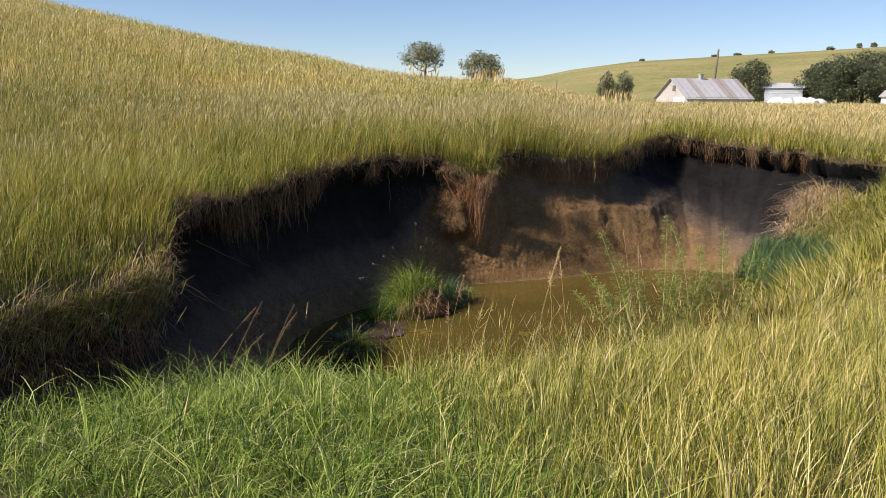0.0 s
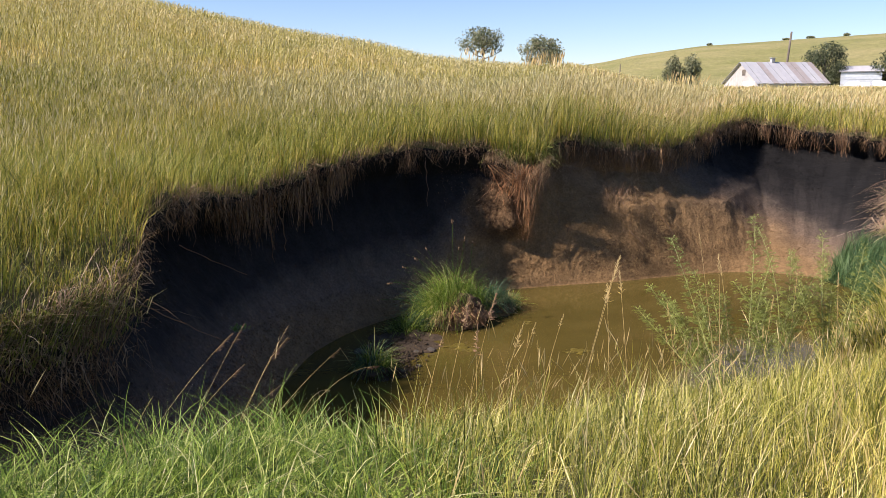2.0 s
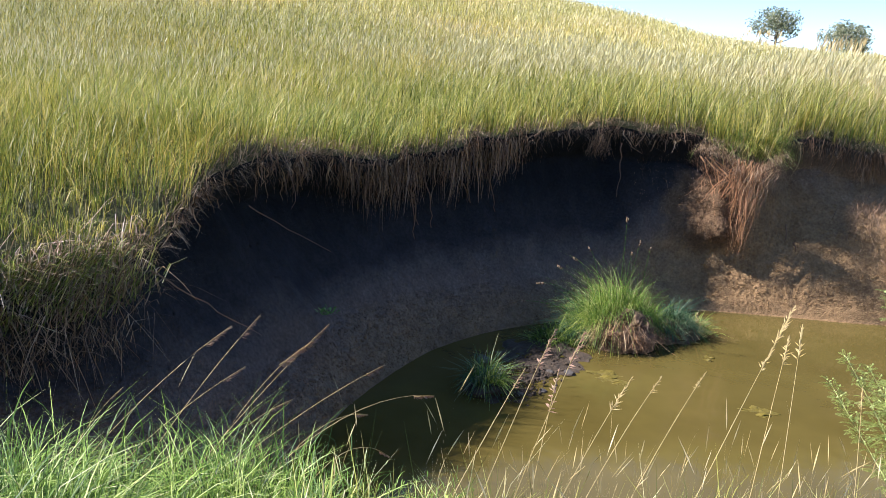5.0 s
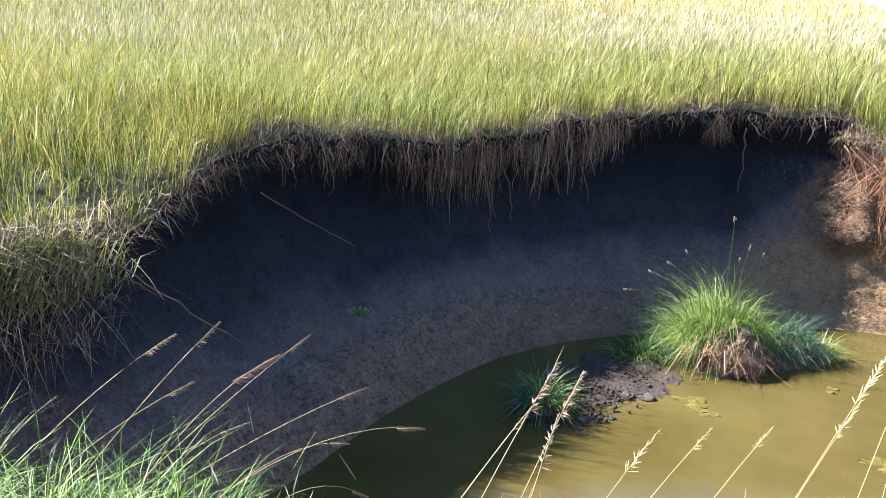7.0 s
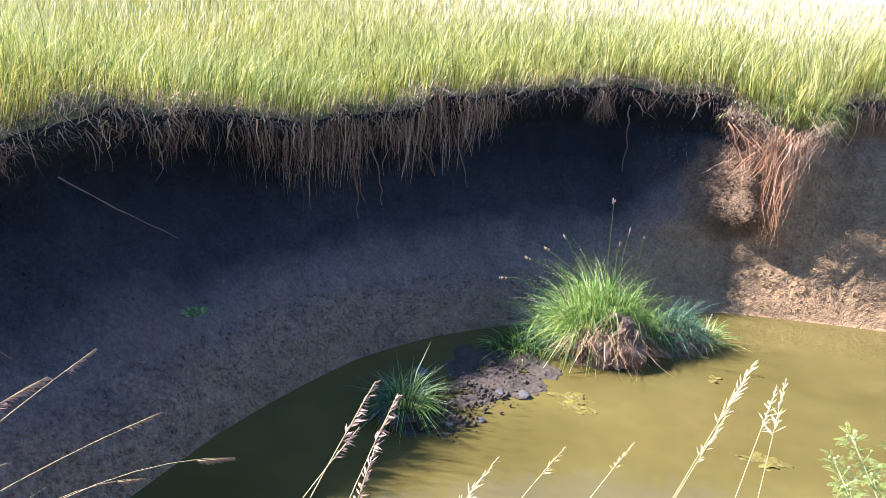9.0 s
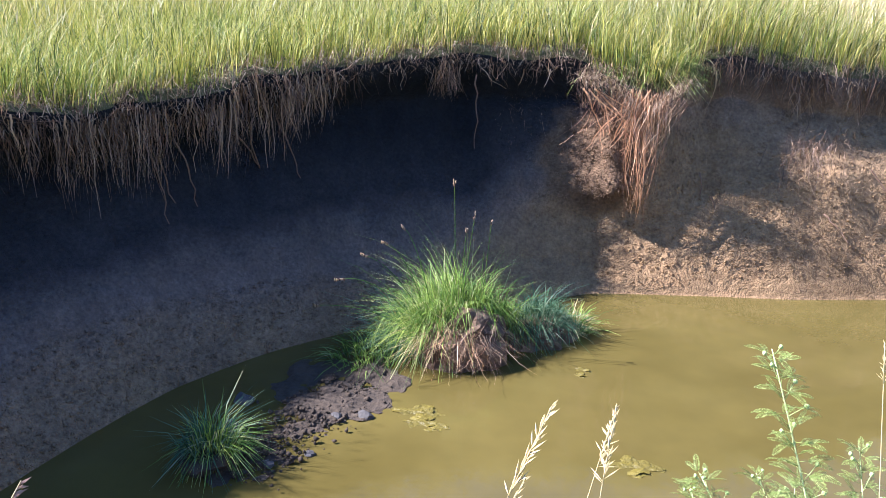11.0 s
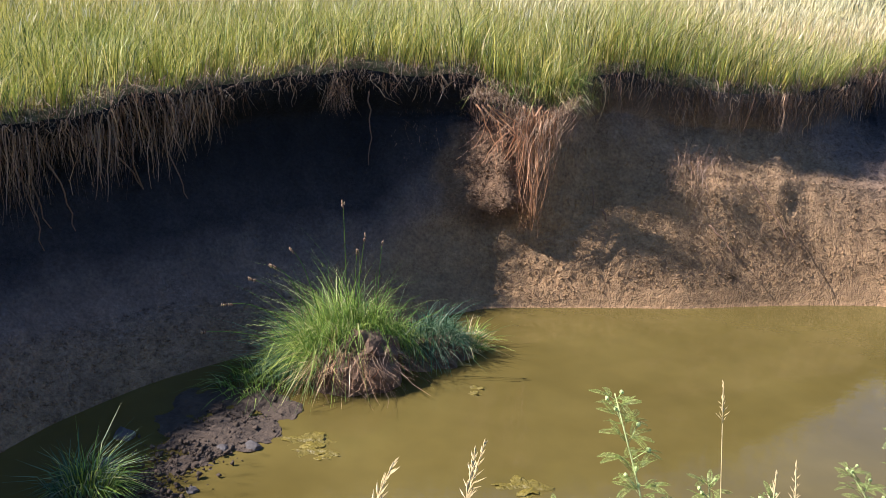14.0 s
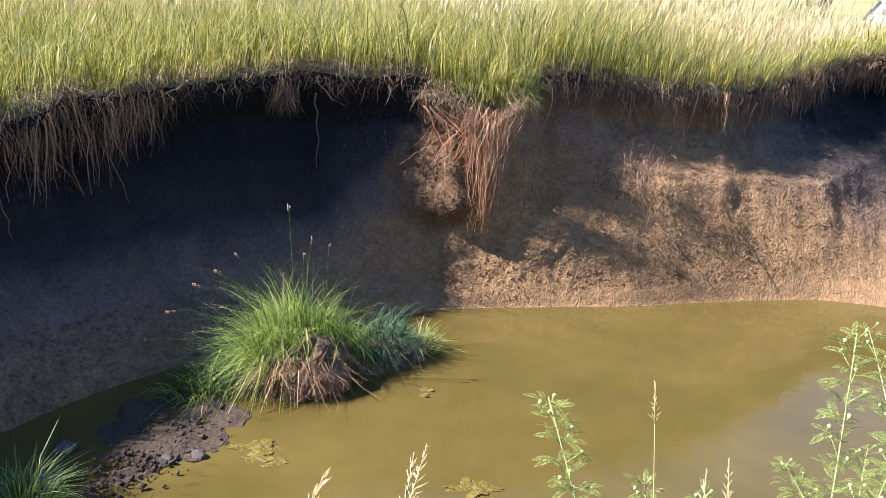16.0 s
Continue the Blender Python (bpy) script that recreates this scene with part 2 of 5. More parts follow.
# ---- the ground: one sheet from the pond's bed over bank and field to the horizon ----
MID = np.array((1.5, 11.0))          # middle of the pond
LIP = [(-6.0, 0.8, 1.30), (-3.7, 4.55, 1.35), (-2.9, 5.85, 1.40), (-2.45, 6.6, 1.50), (-2.65, 7.5, 1.80), (-2.75, 8.4, 2.00),
       (-2.88, 9.4, 1.91), (-2.75, 10.2, 1.83), (-2.45, 11.1, 1.90), (-2.0, 12.05, 2.03), (-1.6, 12.8, 2.10), (-1.0, 13.38, 2.15),
       (-0.35, 13.74, 2.12), (0.1, 13.76, 1.98), (0.5, 13.85, 1.84), (0.85, 14.4, 2.16), (1.6, 14.75, 2.08), (2.6, 15.3, 1.96),
       (3.6, 16.8, 2.12), (4.9, 19.0, 2.30), (6.2, 18.2, 2.10), (7.6, 16.8, 1.95), (9.5, 14.8, 1.60), (6.3, 12.0, 0.55),
       (5.0, 10.3, 0.45), (3.6, 8.9, 0.42), (2.1, 8.1, 0.42), (0.7, 7.4, 0.42), (-0.4, 6.7, 0.48), (-1.3, 5.95, 0.60),
       (-2.1, 4.7, 0.55), (-4.6, 0.9, 1.0)]
SHORE = [(-1.40, 6.78), (-1.5, 6.8), (-1.6, 6.85), (-1.75, 7.0), (-1.8, 7.7), (-1.95, 8.6), (-1.98, 9.4), (-1.94, 10.1),
         (-1.74, 10.8), (-1.42, 11.4), (-0.9, 12.1), (-0.35, 12.7), (0.1, 13.2), (0.45, 13.38), (0.8, 13.52), (1.2, 13.68),
         (1.85, 13.92), (2.8, 14.4), (3.7, 14.75), (4.4, 14.72), (4.9, 14.5), (5.25, 14.2), (5.4, 13.6), (5.1, 12.3),
         (4.4, 11.0), (3.2, 9.7), (2.0, 8.8), (0.8, 8.1), (-0.3, 7.4), (-1.0, 6.9), (-1.2, 6.78), (-1.3, 6.76)]
# toe of the steep face: its share of the way from shore to lip, its height, and how far the face is hollowed under the lip
TOE = [(0.75, 0.4, 0.05), (0.75, 0.35, 0.12), (0.65, 0.35, 0.15), (0.55, 0.35, 0.18), (0.5, 0.40, 0.28), (0.5, 0.42, 0.34),
       (0.5, 0.40, 0.38), (0.5, 0.40, 0.38), (0.5, 0.38, 0.36), (0.5, 0.35, 0.34), (0.5, 0.30, 0.32), (0.5, 0.25, 0.28),
       (0.45, 0.30, 0.20), (0.55, 0.45, 0.12), (0.55, 0.45, 0.10), (0.50, 0.75, 0.22), (0.52, 1.03, 0.2), (0.60, 1.10, 0.2),
       (0.36, 1.05, 0.22), (0.56, 1.20, 0.22), (0.72, 1.2, 0.24), (0.75, 1.1, 0.2), (0.6, 0.7, 0.0), (0.5, 0.30, 0.0),
       (0.5, 0.25, 0.0), (0.5, 0.25, 0.0), (0.5, 0.25, 0.0), (0.5, 0.25, 0.0), (0.5, 0.25, 0.0), (0.5, 0.25, 0.0),
       (0.6, 0.25, 0.0), (0.7, 0.4, 0.0)]
STEP = 26                             # columns from one row of the plan to the next


def ring(rows, step=STEP):
    """A closed smooth curve through the rows."""
    p = np.array(rows, float)
    n = len(p)
    out = []
    for i in range(n):
        a, b, c, d = p[i - 1], p[i], p[(i + 1) % n], p[(i + 2) % n]
        for t in np.arange(step) / step:
            cr = 0.5 * (2 * b + (c - a) * t + (2 * a - 5 * b + 4 * c - d) * t * t + (3 * b - a - 3 * c + d) * t ** 3)
            out.append(0.55 * cr + 0.45 * (b + (c - b) * t))
    return np.array(out)


def skyline(bearing, stops):
    b, e = zip(*stops)
    return np.tan(np.radians(np.interp(bearing, b, e)))


NEAR_SKY = [(-180, 0.0), (-110, 2.0), (-70, 5.4), (-50, 6.2), (-30, 5.6), (-22.7, 4.4), (-16.6, 3.2), (-10.5, 2.35), (-7, 1.55), (-2, 1.05), (3, 0.95), (7, 0.05), (11, -0.5), (40, -0.6), (90, -0.5), (180, 0.0)]
FAR_SKY = [(-180, 0.5), (-30, 0.6), (0, 1.0), (5, 1.65), (7, 2.05), (11, 2.55), (17, 2.85), (26, 3.25), (40, 3.4), (90, 1.5), (180, 0.5)]
RIDGE = 75.0
EYE0 = np.array((0.26, -0.05))


def far_height(x, y):
    """The height of the field away from the pond: a hill to the west, a plain to the north-east, a far ridge behind."""
    dx, dy = x - EYE0[0], y - EYE0[1]
    dist, brg = np.hypot(dx, dy), np.degrees(np.arctan2(dx, dy))
    crest = 3.05 + RIDGE * skyline(brg, NEAR_SKY)
    q = np.clip((dist - 12) / (RIDGE - 12), 0, 1)
    z = 1.9 + (crest - 1.9) * (1 - (1 - q) ** 1.35)
    over = np.clip((dist - RIDGE) / 150, 0, 1)
    z = z - over * np.maximum(crest - 1.0, 0) * 0.8 - np.clip(dist - RIDGE, 0, 70) * 0.012 * np.interp(brg, [8, 12], [1.0, 0.0])
    far = 3.05 + 460 * skyline(brg, FAR_SKY)
    f = np.clip((dist - 190) / 270, 0, 1)
    f = f * f * (3 - 2 * f)
    z = z * (1 - f) + far * f
    return z - np.clip(dist - 480, 0, None) * 0.02


lip, shore, toe = ring(LIP), ring(SHORE), ring(TOE)
NS = len(lip)
out_dir = lip[:, :2] - MID
out_dir /= np.linalg.norm(out_dir, axis=1)[:, None]
seat = np.arange(NS) / STEP
near_side = np.clip(np.minimum(seat - 21.5, 31.6 - seat), 0, 1)      # 1 along the low near bank
cliff = np.clip(np.minimum(seat + 1.0, 22.0 - seat), 0, 1)            # 1 along the cut bank


def rough3(p, scale, amount):
    """Lumpy noise along all three axes, for a list of places."""
    out = np.empty((len(p), 3))
    for i, q in enumerate(p):
        out[i] = noise.turbulence_vector(Vector(q) * scale, 2, False)
    return out * amount


# lip wanders a little
wander = np.array([[noise.noise((a * 2.2, b * 2.2, 3.0)), noise.noise((a * 2.2, b * 2.2, 9.0)), noise.noise((a * 6.0, b * 6.0, 5.0))] for a, b, c in lip])
scallop = 1 + 1.5 * np.clip(seat - 17.5, 0, 1) * np.clip(22 - seat, 0, 1)
shift = (wander[:, 0] * 0.13 + wander[:, 2] * 0.05) * cliff * scallop
buttress = (0.11 * np.sin(seat * 9.5) + 0.07 * np.sin(seat * 21.0 + 1.0)) * np.clip((seat - 17.6) * 2, 0, 1) * np.clip((21.6 - seat) * 2, 0, 1)      # buttresses of the eastern bay
lip[:, :2] += out_dir * shift[:, None]
lip_mean = lip[:, :2].copy()
lip[:, :2] += out_dir * buttress[:, None]
lip[:, 2] += wander[:, 1] * 0.06 * cliff

rows = []
def add(plan, z):
    rows.append(np.column_stack((plan, np.broadcast_to(z, (NS,)))))

lp, sh = lip[:, :2], shore
toe_p = sh + (lip_mean - sh) * toe[:, :1]
toe_z, hollow = toe[:, 1], toe[:, 2]
deep_p, deep_z = lp + out_dir * hollow[:, None], lip[:, 2] - 0.40 * cliff - 0.06
steep = np.interp(seat, [0, 3, 4, 10, 11, 13, 15, 18, 20, 22, 32], [1.7, 1.5, 1.1, 1.1, 1.3, 1.2, 0.9, 0.9, 1.0, 1.2, 1.6])     # below 1: the foot bulges
for k in (0.02, 0.35, 0.65, 0.85):
    add(MID + (sh - MID) * k, -0.55 + 0.45 * k ** 2)
add(MID + (sh - MID) * 0.95, -0.07)
for k in np.linspace(0, 1, 27)[:-1]:
    add(sh + (toe_p - sh) * k, toe_z * k ** steep)
for k in np.linspace(0, 1, 37)[:-1]:
    bulge = np.sin(k * np.pi) * 0.06
    rise, fall = np.clip((k - 0.16) / 0.36, 0, 1), np.clip((k - 0.78) / 0.22, 0, 1)
    spur_out = 0.30 * np.exp(-(np.abs(seat - 12.6) / 1.15) ** 2.4) * rise * rise * (3 - 2 * rise) * (1 - 0.45 * fall)
    add(toe_p + (deep_p - toe_p) * min(1, k + bulge) - out_dir * spur_out[:, None], toe_z + (deep_z - toe_z) * k)
for k in np.linspace(0, 1, 6)[:-1]:
    add(deep_p + (lp - deep_p) * (k ** 0.8), deep_z + (lip[:, 2] - 0.13 * cliff - deep_z) * k)
add(lp - out_dir * 0.02 * cliff[:, None], lip[:, 2] - 0.07 * cliff)
INNER = len(rows)
REACH = [0.06, 0.2, 0.4, 0.7, 1.0, 1.4, 1.9, 2.5, 3.3, 4.3, 5.5, 7.0, 9, 11.5, 15, 19, 24, 30, 38, 48, 58, 68, 76, 90, 110, 140, 180, 230, 290, 350, 420, 500, 700, 1100, 2600]
for d in REACH:
    p = lp + out_dir * d
    near = lip[:, 2] + near_side * ((0.85 - 0.35 * np.clip(seat - 29.4, 0, 1)) * (1 - np.exp(-d / 2.5)) + 0.04 * min(d, 6)) + (1 - near_side) * 0.03 * min(d, 3)
    w = near_side * np.clip((14 - d) / 8, 0, 1) + (1 - near_side) * math.exp(-d / 5.0)
    add(p, near * w + far_height(p[:, 0], p[:, 1]) * (1 - w))
sheet = np.stack(rows, axis=1)          # columns, rows, xyz
NR = sheet.shape[1]
# relief: clods and rills on the bare soil, gentle swells on the turf
flat = sheet[:, 5:INNER].reshape(-1, 3)
lumps = rough3(flat, 2.0, 0.055) + rough3(flat, 6.5, 0.015) + rough3(flat, 17.0, 0.007)
amount = np.interp(np.arange(5, INNER), [5, 14, 32, INNER - 6, INNER - 1], [0.1, 0.7, 1.0, 1.0, 0.5])
lumps = lumps.reshape(NS, -1, 3) * amount[None, :, None] * ((0.25 + 0.75 * cliff) * (1 + 0.6 * np.clip(seat - 17.5, 0, 1) * np.clip(22.5 - seat, 0, 1)))[:, None, None]
lumps[..., 2] *= 0.6
broken = np.interp(seat, [1.5, 3, 12, 12.7, 21.5, 22], [0, 0.75, 0.75, 1, 1, 0])          # the bare faces are broken into fine clods
sheet[:, 5:INNER] += lumps * (1 - 0.6 * broken)[:, None, None]
clod_push = np.array([noise.noise_vector(Vector(q) * 3.4) * 0.018 + noise.noise_vector(Vector(q) * 7.5) * 0.015 + noise.noise_vector(Vector(q) * 15.0) * 0.011 for q in flat]).reshape(NS, -1, 3)
sheet[:, 5:INNER] += clod_push * (amount[None, :] * broken[:, None])[..., None] * (1.0, 1.0, 0.7)
swell = np.array([noise.noise((a * 0.45, b * 0.45, 1.0)) * 0.07 + noise.noise((a * 1.7, b * 1.7, 4.0)) * 0.035 for a, b, c in sheet[:, INNER:INNER + 20].reshape(-1, 3)]).reshape(NS, 20)
sheet[:, INNER:INNER + 20, 2] += swell


def mesh_object(name, verts, faces, materials, parent=None, smooth=True):
    me = bpy.data.meshes.new(name)
    me.from_pydata(verts, [], faces)
    for m in materials:
        me.materials.append(m)
    if smooth:
        me.polygons.foreach_set("use_smooth", np.ones(len(me.polygons), bool))
    ob = new(name, me)
    ob.parent = parent
    return ob


idx = np.arange(NS * NR).reshape(NS, NR)
a, b = idx[:, :-1], np.roll(idx, -1, axis=0)[:, :-1]
c, d = np.roll(idx, -1, axis=0)[:, 1:], idx[:, 1:]
quads = np.stack((a, b, c, d), axis=-1).reshape(-1, 4)
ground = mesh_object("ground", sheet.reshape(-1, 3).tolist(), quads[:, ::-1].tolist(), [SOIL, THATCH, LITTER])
grassy = np.zeros((NS, NR - 1), np.int32)
grassy[:, INNER - 1:INNER + 17] = 2
grassy[:, INNER + 17:] = 1
grassy[near_side > 0.5, 42:INNER + 17] = 2
grassy[(seat > 21.5) & (seat < 23), 18:INNER] = 2
ground.data.polygons.foreach_set("material_index", grassy.ravel())
tagged(ground, "dark eroded cut bank below a rolling grass field", "ground", kind="structure")

# ---- the pond ----
rim = MID + (shore - MID) * 1.02
pond = mesh_object("pond_water", [(*q, 0.0) for q in rim[::5]][::-1], [list(range(len(rim[::5])))], [WATER], smooth=False)
tagged(pond, "murky olive-brown still pond water under the bank", "water", kind="structure")

# ---- grass ----
quad_mid = (sheet[:, :-1] + np.roll(sheet, -1, 0)[:, :-1] + np.roll(sheet, -1, 0)[:, 1:] + sheet[:, 1:]) / 4
e1, e2 = np.roll(sheet, -1, 0)[:, :-1] - sheet[:, :-1], sheet[:, 1:] - sheet[:, :-1]
quad_area = np.linalg.norm(np.cross(e1, e2), axis=-1)
quad_row = np.broadcast_to(np.arange(NR - 1), quad_area.shape)
quad_seat = np.broadcast_to(seat[:, None], quad_area.shape)
VIEW = np.array((0.9, 3.0))
qd = quad_mid[..., :2] - VIEW
quad_far = np.hypot(qd[..., 0], qd[..., 1])
quad_brg = np.degrees(np.arctan2(qd[..., 0], qd[..., 1]))
rng = np.random.default_rng(7)


def scatter(weight, count):
    """count places on the sheet, as likely on each face as its area times weight; with the face's unit normal."""
    p = (quad_area * weight).ravel()
    pick = rng.choice(len(p), count, p=p / p.sum())
    i, k = np.divmod(pick, NR - 1)
    u, v = rng.random((2, count, 1))
    j = (i + 1) % NS
    pos = (sheet[i, k] * (1 - u) + sheet[j, k] * u) * (1 - v) + (sheet[i, k + 1] * (1 - u) + sheet[j, k + 1] * u) * v
    nrm = np.cross(e1[i, k], e2[i, k])
    return pos, -nrm / np.maximum(np.linalg.norm(nrm, axis=1), 1e-9)[:, None], i


def clumps(weight, count, per, radius, splay, wind=1.0, spread=0.15):
    """Blades that stand in clumps on the sheet: places, leans, and the lip column of each."""
    c, nrm, ci = scatter(weight, count)
    a, r = rng.random((count, per)) * 2 * np.pi, np.sqrt(rng.random((count, per)))
    size = radius * rng.uniform(0.5, 1.4, (count, 1))
    dx, dy = np.cos(a) * r * size, np.sin(a) * r * size
    nz = np.maximum(nrm[:, 2:3], 0.5)
    dz = -(nrm[:, 0:1] * dx + nrm[:, 1:2] * dy) / nz
    pos = np.stack((c[:, 0:1] + dx, c[:, 1:2] + dy, c[:, 2:3] + dz), axis=-1).reshape(-1, 3)
    own = WIND * wind + rng.normal(0, spread, (count, 2))
    lean = own[:, None, :] + np.stack((np.cos(a), np.sin(a)), axis=-1) * (r * splay)[..., None] + rng.normal(0, 0.10, (count, per, 2))
    tall = np.repeat(rng.normal(1.0, 0.16, count).clip(0.5, 1.4), per)
    return pos, lean.reshape(-1, 2), tall, np.repeat(ci, per)


WIND = np.array((0.09, 0.01))


def blades(name, pos, height, width, lean, droop, material, parent=None, up=None, segments=2):
    """Tapered bent blades of grass, all in one mesh. lean: sideways share of the height (n x 2 or n x 3); droop: how far the tip sinks back."""
    n = len(pos)
    height, width, droop = (np.broadcast_to(q, (n,)).reshape(n, 1) for q in (height, width, droop))
    lean = np.column_stack((lean, np.zeros(n))) if lean.shape[1] == 2 else lean
    up = np.array((0.0, 0.0, 1.0)) if up is None else up
    ang = rng.random(n) * np.pi
    side = np.column_stack((np.cos(ang), np.sin(ang), np.zeros(n))) * width / 2
    at = lambda t: pos + up * height * (t - droop * t * t) + lean * height * t * t
    if segments == 1:
        v = np.stack((pos - side, pos + side, at(1.0)), axis=1).reshape(-1, 3)
        loops, starts, totals = np.arange(3 * n), np.arange(n) * 3, np.full(n, 3)
    elif segments == 2:
        m1 = at(0.55)
        v = np.stack((pos - side, pos + side, m1 + side * 0.8, m1 - side * 0.8, at(1.0)), axis=1).reshape(-1, 3)
        base = np.arange(n)[:, None] * 5
        loops = np.concatenate((base + [0, 1, 2, 3], base + [3, 2, 4]), axis=1).ravel()
        starts = (np.arange(n)[:, None] * 7 + [0, 4]).ravel()
        totals = np.tile([4, 3], n)
    else:
        m1, m2 = at(0.4), at(0.75)
        v = np.stack((pos - side * 0.8, pos + side * 0.8, m1 + side, m1 - side, m2 + side * 0.7, m2 - side * 0.7, at(1.0)), axis=1).reshape(-1, 3)
        base = np.arange(n)[:, None] * 7
        loops = np.concatenate((base + [0, 1, 2, 3], base + [3, 2, 4, 5], base + [5, 4, 6]), axis=1).ravel()
        starts = (np.arange(n)[:, None] * 11 + [0, 4, 8]).ravel()
        totals = np.tile([4, 4, 3], n)
    return strips(name, v, loops, starts, totals, material, parent)


def strips(name, v, loops, starts, totals, material, parent=None):
    me = bpy.data.meshes.new(name)
    me.vertices.add(len(v))
    me.vertices.foreach_set("co", np.ascontiguousarray(v, np.float32).ravel())
    me.loops.add(len(loops))
    me.loops.foreach_set("vertex_index", np.ascontiguousarray(loops, np.int32))
    me.polygons.add(len(starts))
    me.polygons.foreach_set("loop_start", np.ascontiguousarray(starts, np.int32))
    me.update(calc_edges=True)
    me.validate()
    me.materials.append(material)
    ob = new(name, me)
    ob.parent = parent
    return ob


def windy(n, spread=0.20, wind=1.0):
    return WIND * wind + rng.normal(0, spread, (n, 2))


turf = (quad_row >= INNER - 1)
on_cliff = (quad_seat < 22.2) | (quad_seat > 31.5)
seen = (quad_brg > -72) & (quad_brg < 42)
FIELD_NEAR, FIELD_MID, FIELD_FAR = 198000, 130000, 90000
corner = (quad_seat < 3.1) & (quad_row < INNER + 2)
w = turf * on_cliff * seen * (quad_far < 18) * (1 - 0.35 * corner)
p, lean, tall, ci = clumps(w * np.clip(9 / quad_far, 0.3, 1.3) ** 1.2, FIELD_NEAR // 9, 9, 0.06, 0.42, 1.0, 0.15)
d0 = np.hypot(*(p[:, :2] - VIEW).T)
n = len(p)
edge = np.hypot(*(p[:, :2] - lip[ci, :2]).T)
tall_f = (rng.normal(0.42, 0.11, n) * tall).clip(0.12, 0.80) * np.interp(edge, [0, 0.15, 0.6], [0.68, 0.85, 1.0])
tall_f *= np.interp(ci / STEP, [10, 13, 14.5, 16, 17.5, 23], [1.0, 1.35, 1.5, 1.35, 0.8, 0.8])          # ranker along the northern edge
tall_f *= np.where(ci / STEP < 3.6, np.interp(edge, [0, 0.5, 1.1], [0.35, 0.45, 1.0]), 1.0)          # cropped short round the western corner
wide_f, droop_f = np.maximum(0.0046, d0 * 0.00074), rng.random(n) * 0.55
green = rng.random(n) < np.interp(edge, [0, 1.2, 3.0], [0.45, 0.32, 0.08])
for pick, material, label in [(~green, FIELD, "tall yellow-green meadow grass leaning in the wind"), (green, LIPGREEN, "fresh green grass along the bank's edge")]:
    field = blades("field_grass", p[pick], tall_f[pick], wide_f[pick], lean[pick], droop_f[pick], material)
    tagged(field, label, "grass", kind="stuff")
hillside = quad_brg < -6
for hill, share, material, word in [(hillside, 0.62, HILL, "golden grass up the hillside"), (~hillside, 0.38, FIELD, "yellow-green grass across the plain")]:
    w = turf * on_cliff * seen * (quad_far >= 17) * (quad_far < 42) * hill
    p, nr, ci = scatter(w * (20 / np.maximum(quad_far, 1)) ** 1.5, int(FIELD_MID * share))
    d0, n = np.hypot(*(p[:, :2] - VIEW).T), len(p)
    mid_field = blades("field_grass", p, rng.normal(0.52, 0.12, n).clip(0.2, 0.9), d0 * 0.0011, windy(n), rng.random(n) * 0.3, material, segments=1)
    tagged(mid_field, "tall " + word, "grass", kind="stuff")
    w = turf * on_cliff * seen * (quad_far >= 40) * (quad_far < 95) * hill
    p, nr, ci = scatter(w * (50 / np.maximum(quad_far, 1)) ** 1.0, int(FIELD_FAR * share))
    d0, n = np.hypot(*(p[:, :2] - VIEW).T), len(p)
    far_field = blades("field_grass", p, rng.normal(0.6, 0.12, n).clip(0.2, 1.0), d0 * 0.0013, windy(n), 0.1, material, segments=1)
    tagged(far_field, "distant " + word, "grass", kind="stuff")

def seed_heads(name, pos, height, width, head, lean, material):
    """Thin stems that each carry a slim spindle of seed, all in one mesh."""
    n = len(pos)
    height, width, head = (np.broadcast_to(q, (n,)).reshape(n, 1) for q in (height, width, head))
    lean = np.column_stack((lean, np.zeros(n)))
    ang = rng.random(n) * np.pi
    side = np.column_stack((np.cos(ang), np.sin(ang), np.zeros(n))) * width / 2
    up = np.array((0.0, 0.0, 1.0))
    at = lambda t: pos + up * height * t + lean * height * t * t
    t1, tm = 1 - head / height, 1 - 0.55 * head / height
    v = np.stack((pos - side * 0.25, pos + side * 0.25, at(t1), at(tm) + side, at(1.0), at(tm) - side), axis=1).reshape(-1, 3)
    loops = (np.arange(n)[:, None] * 6 + [0, 1, 2, 2, 3, 4, 5]).ravel()
    starts = (np.arange(n)[:, None] * 7 + [0, 3]).ravel()
    return strips(name, v, loops, starts, np.tile([3, 4], n), material)


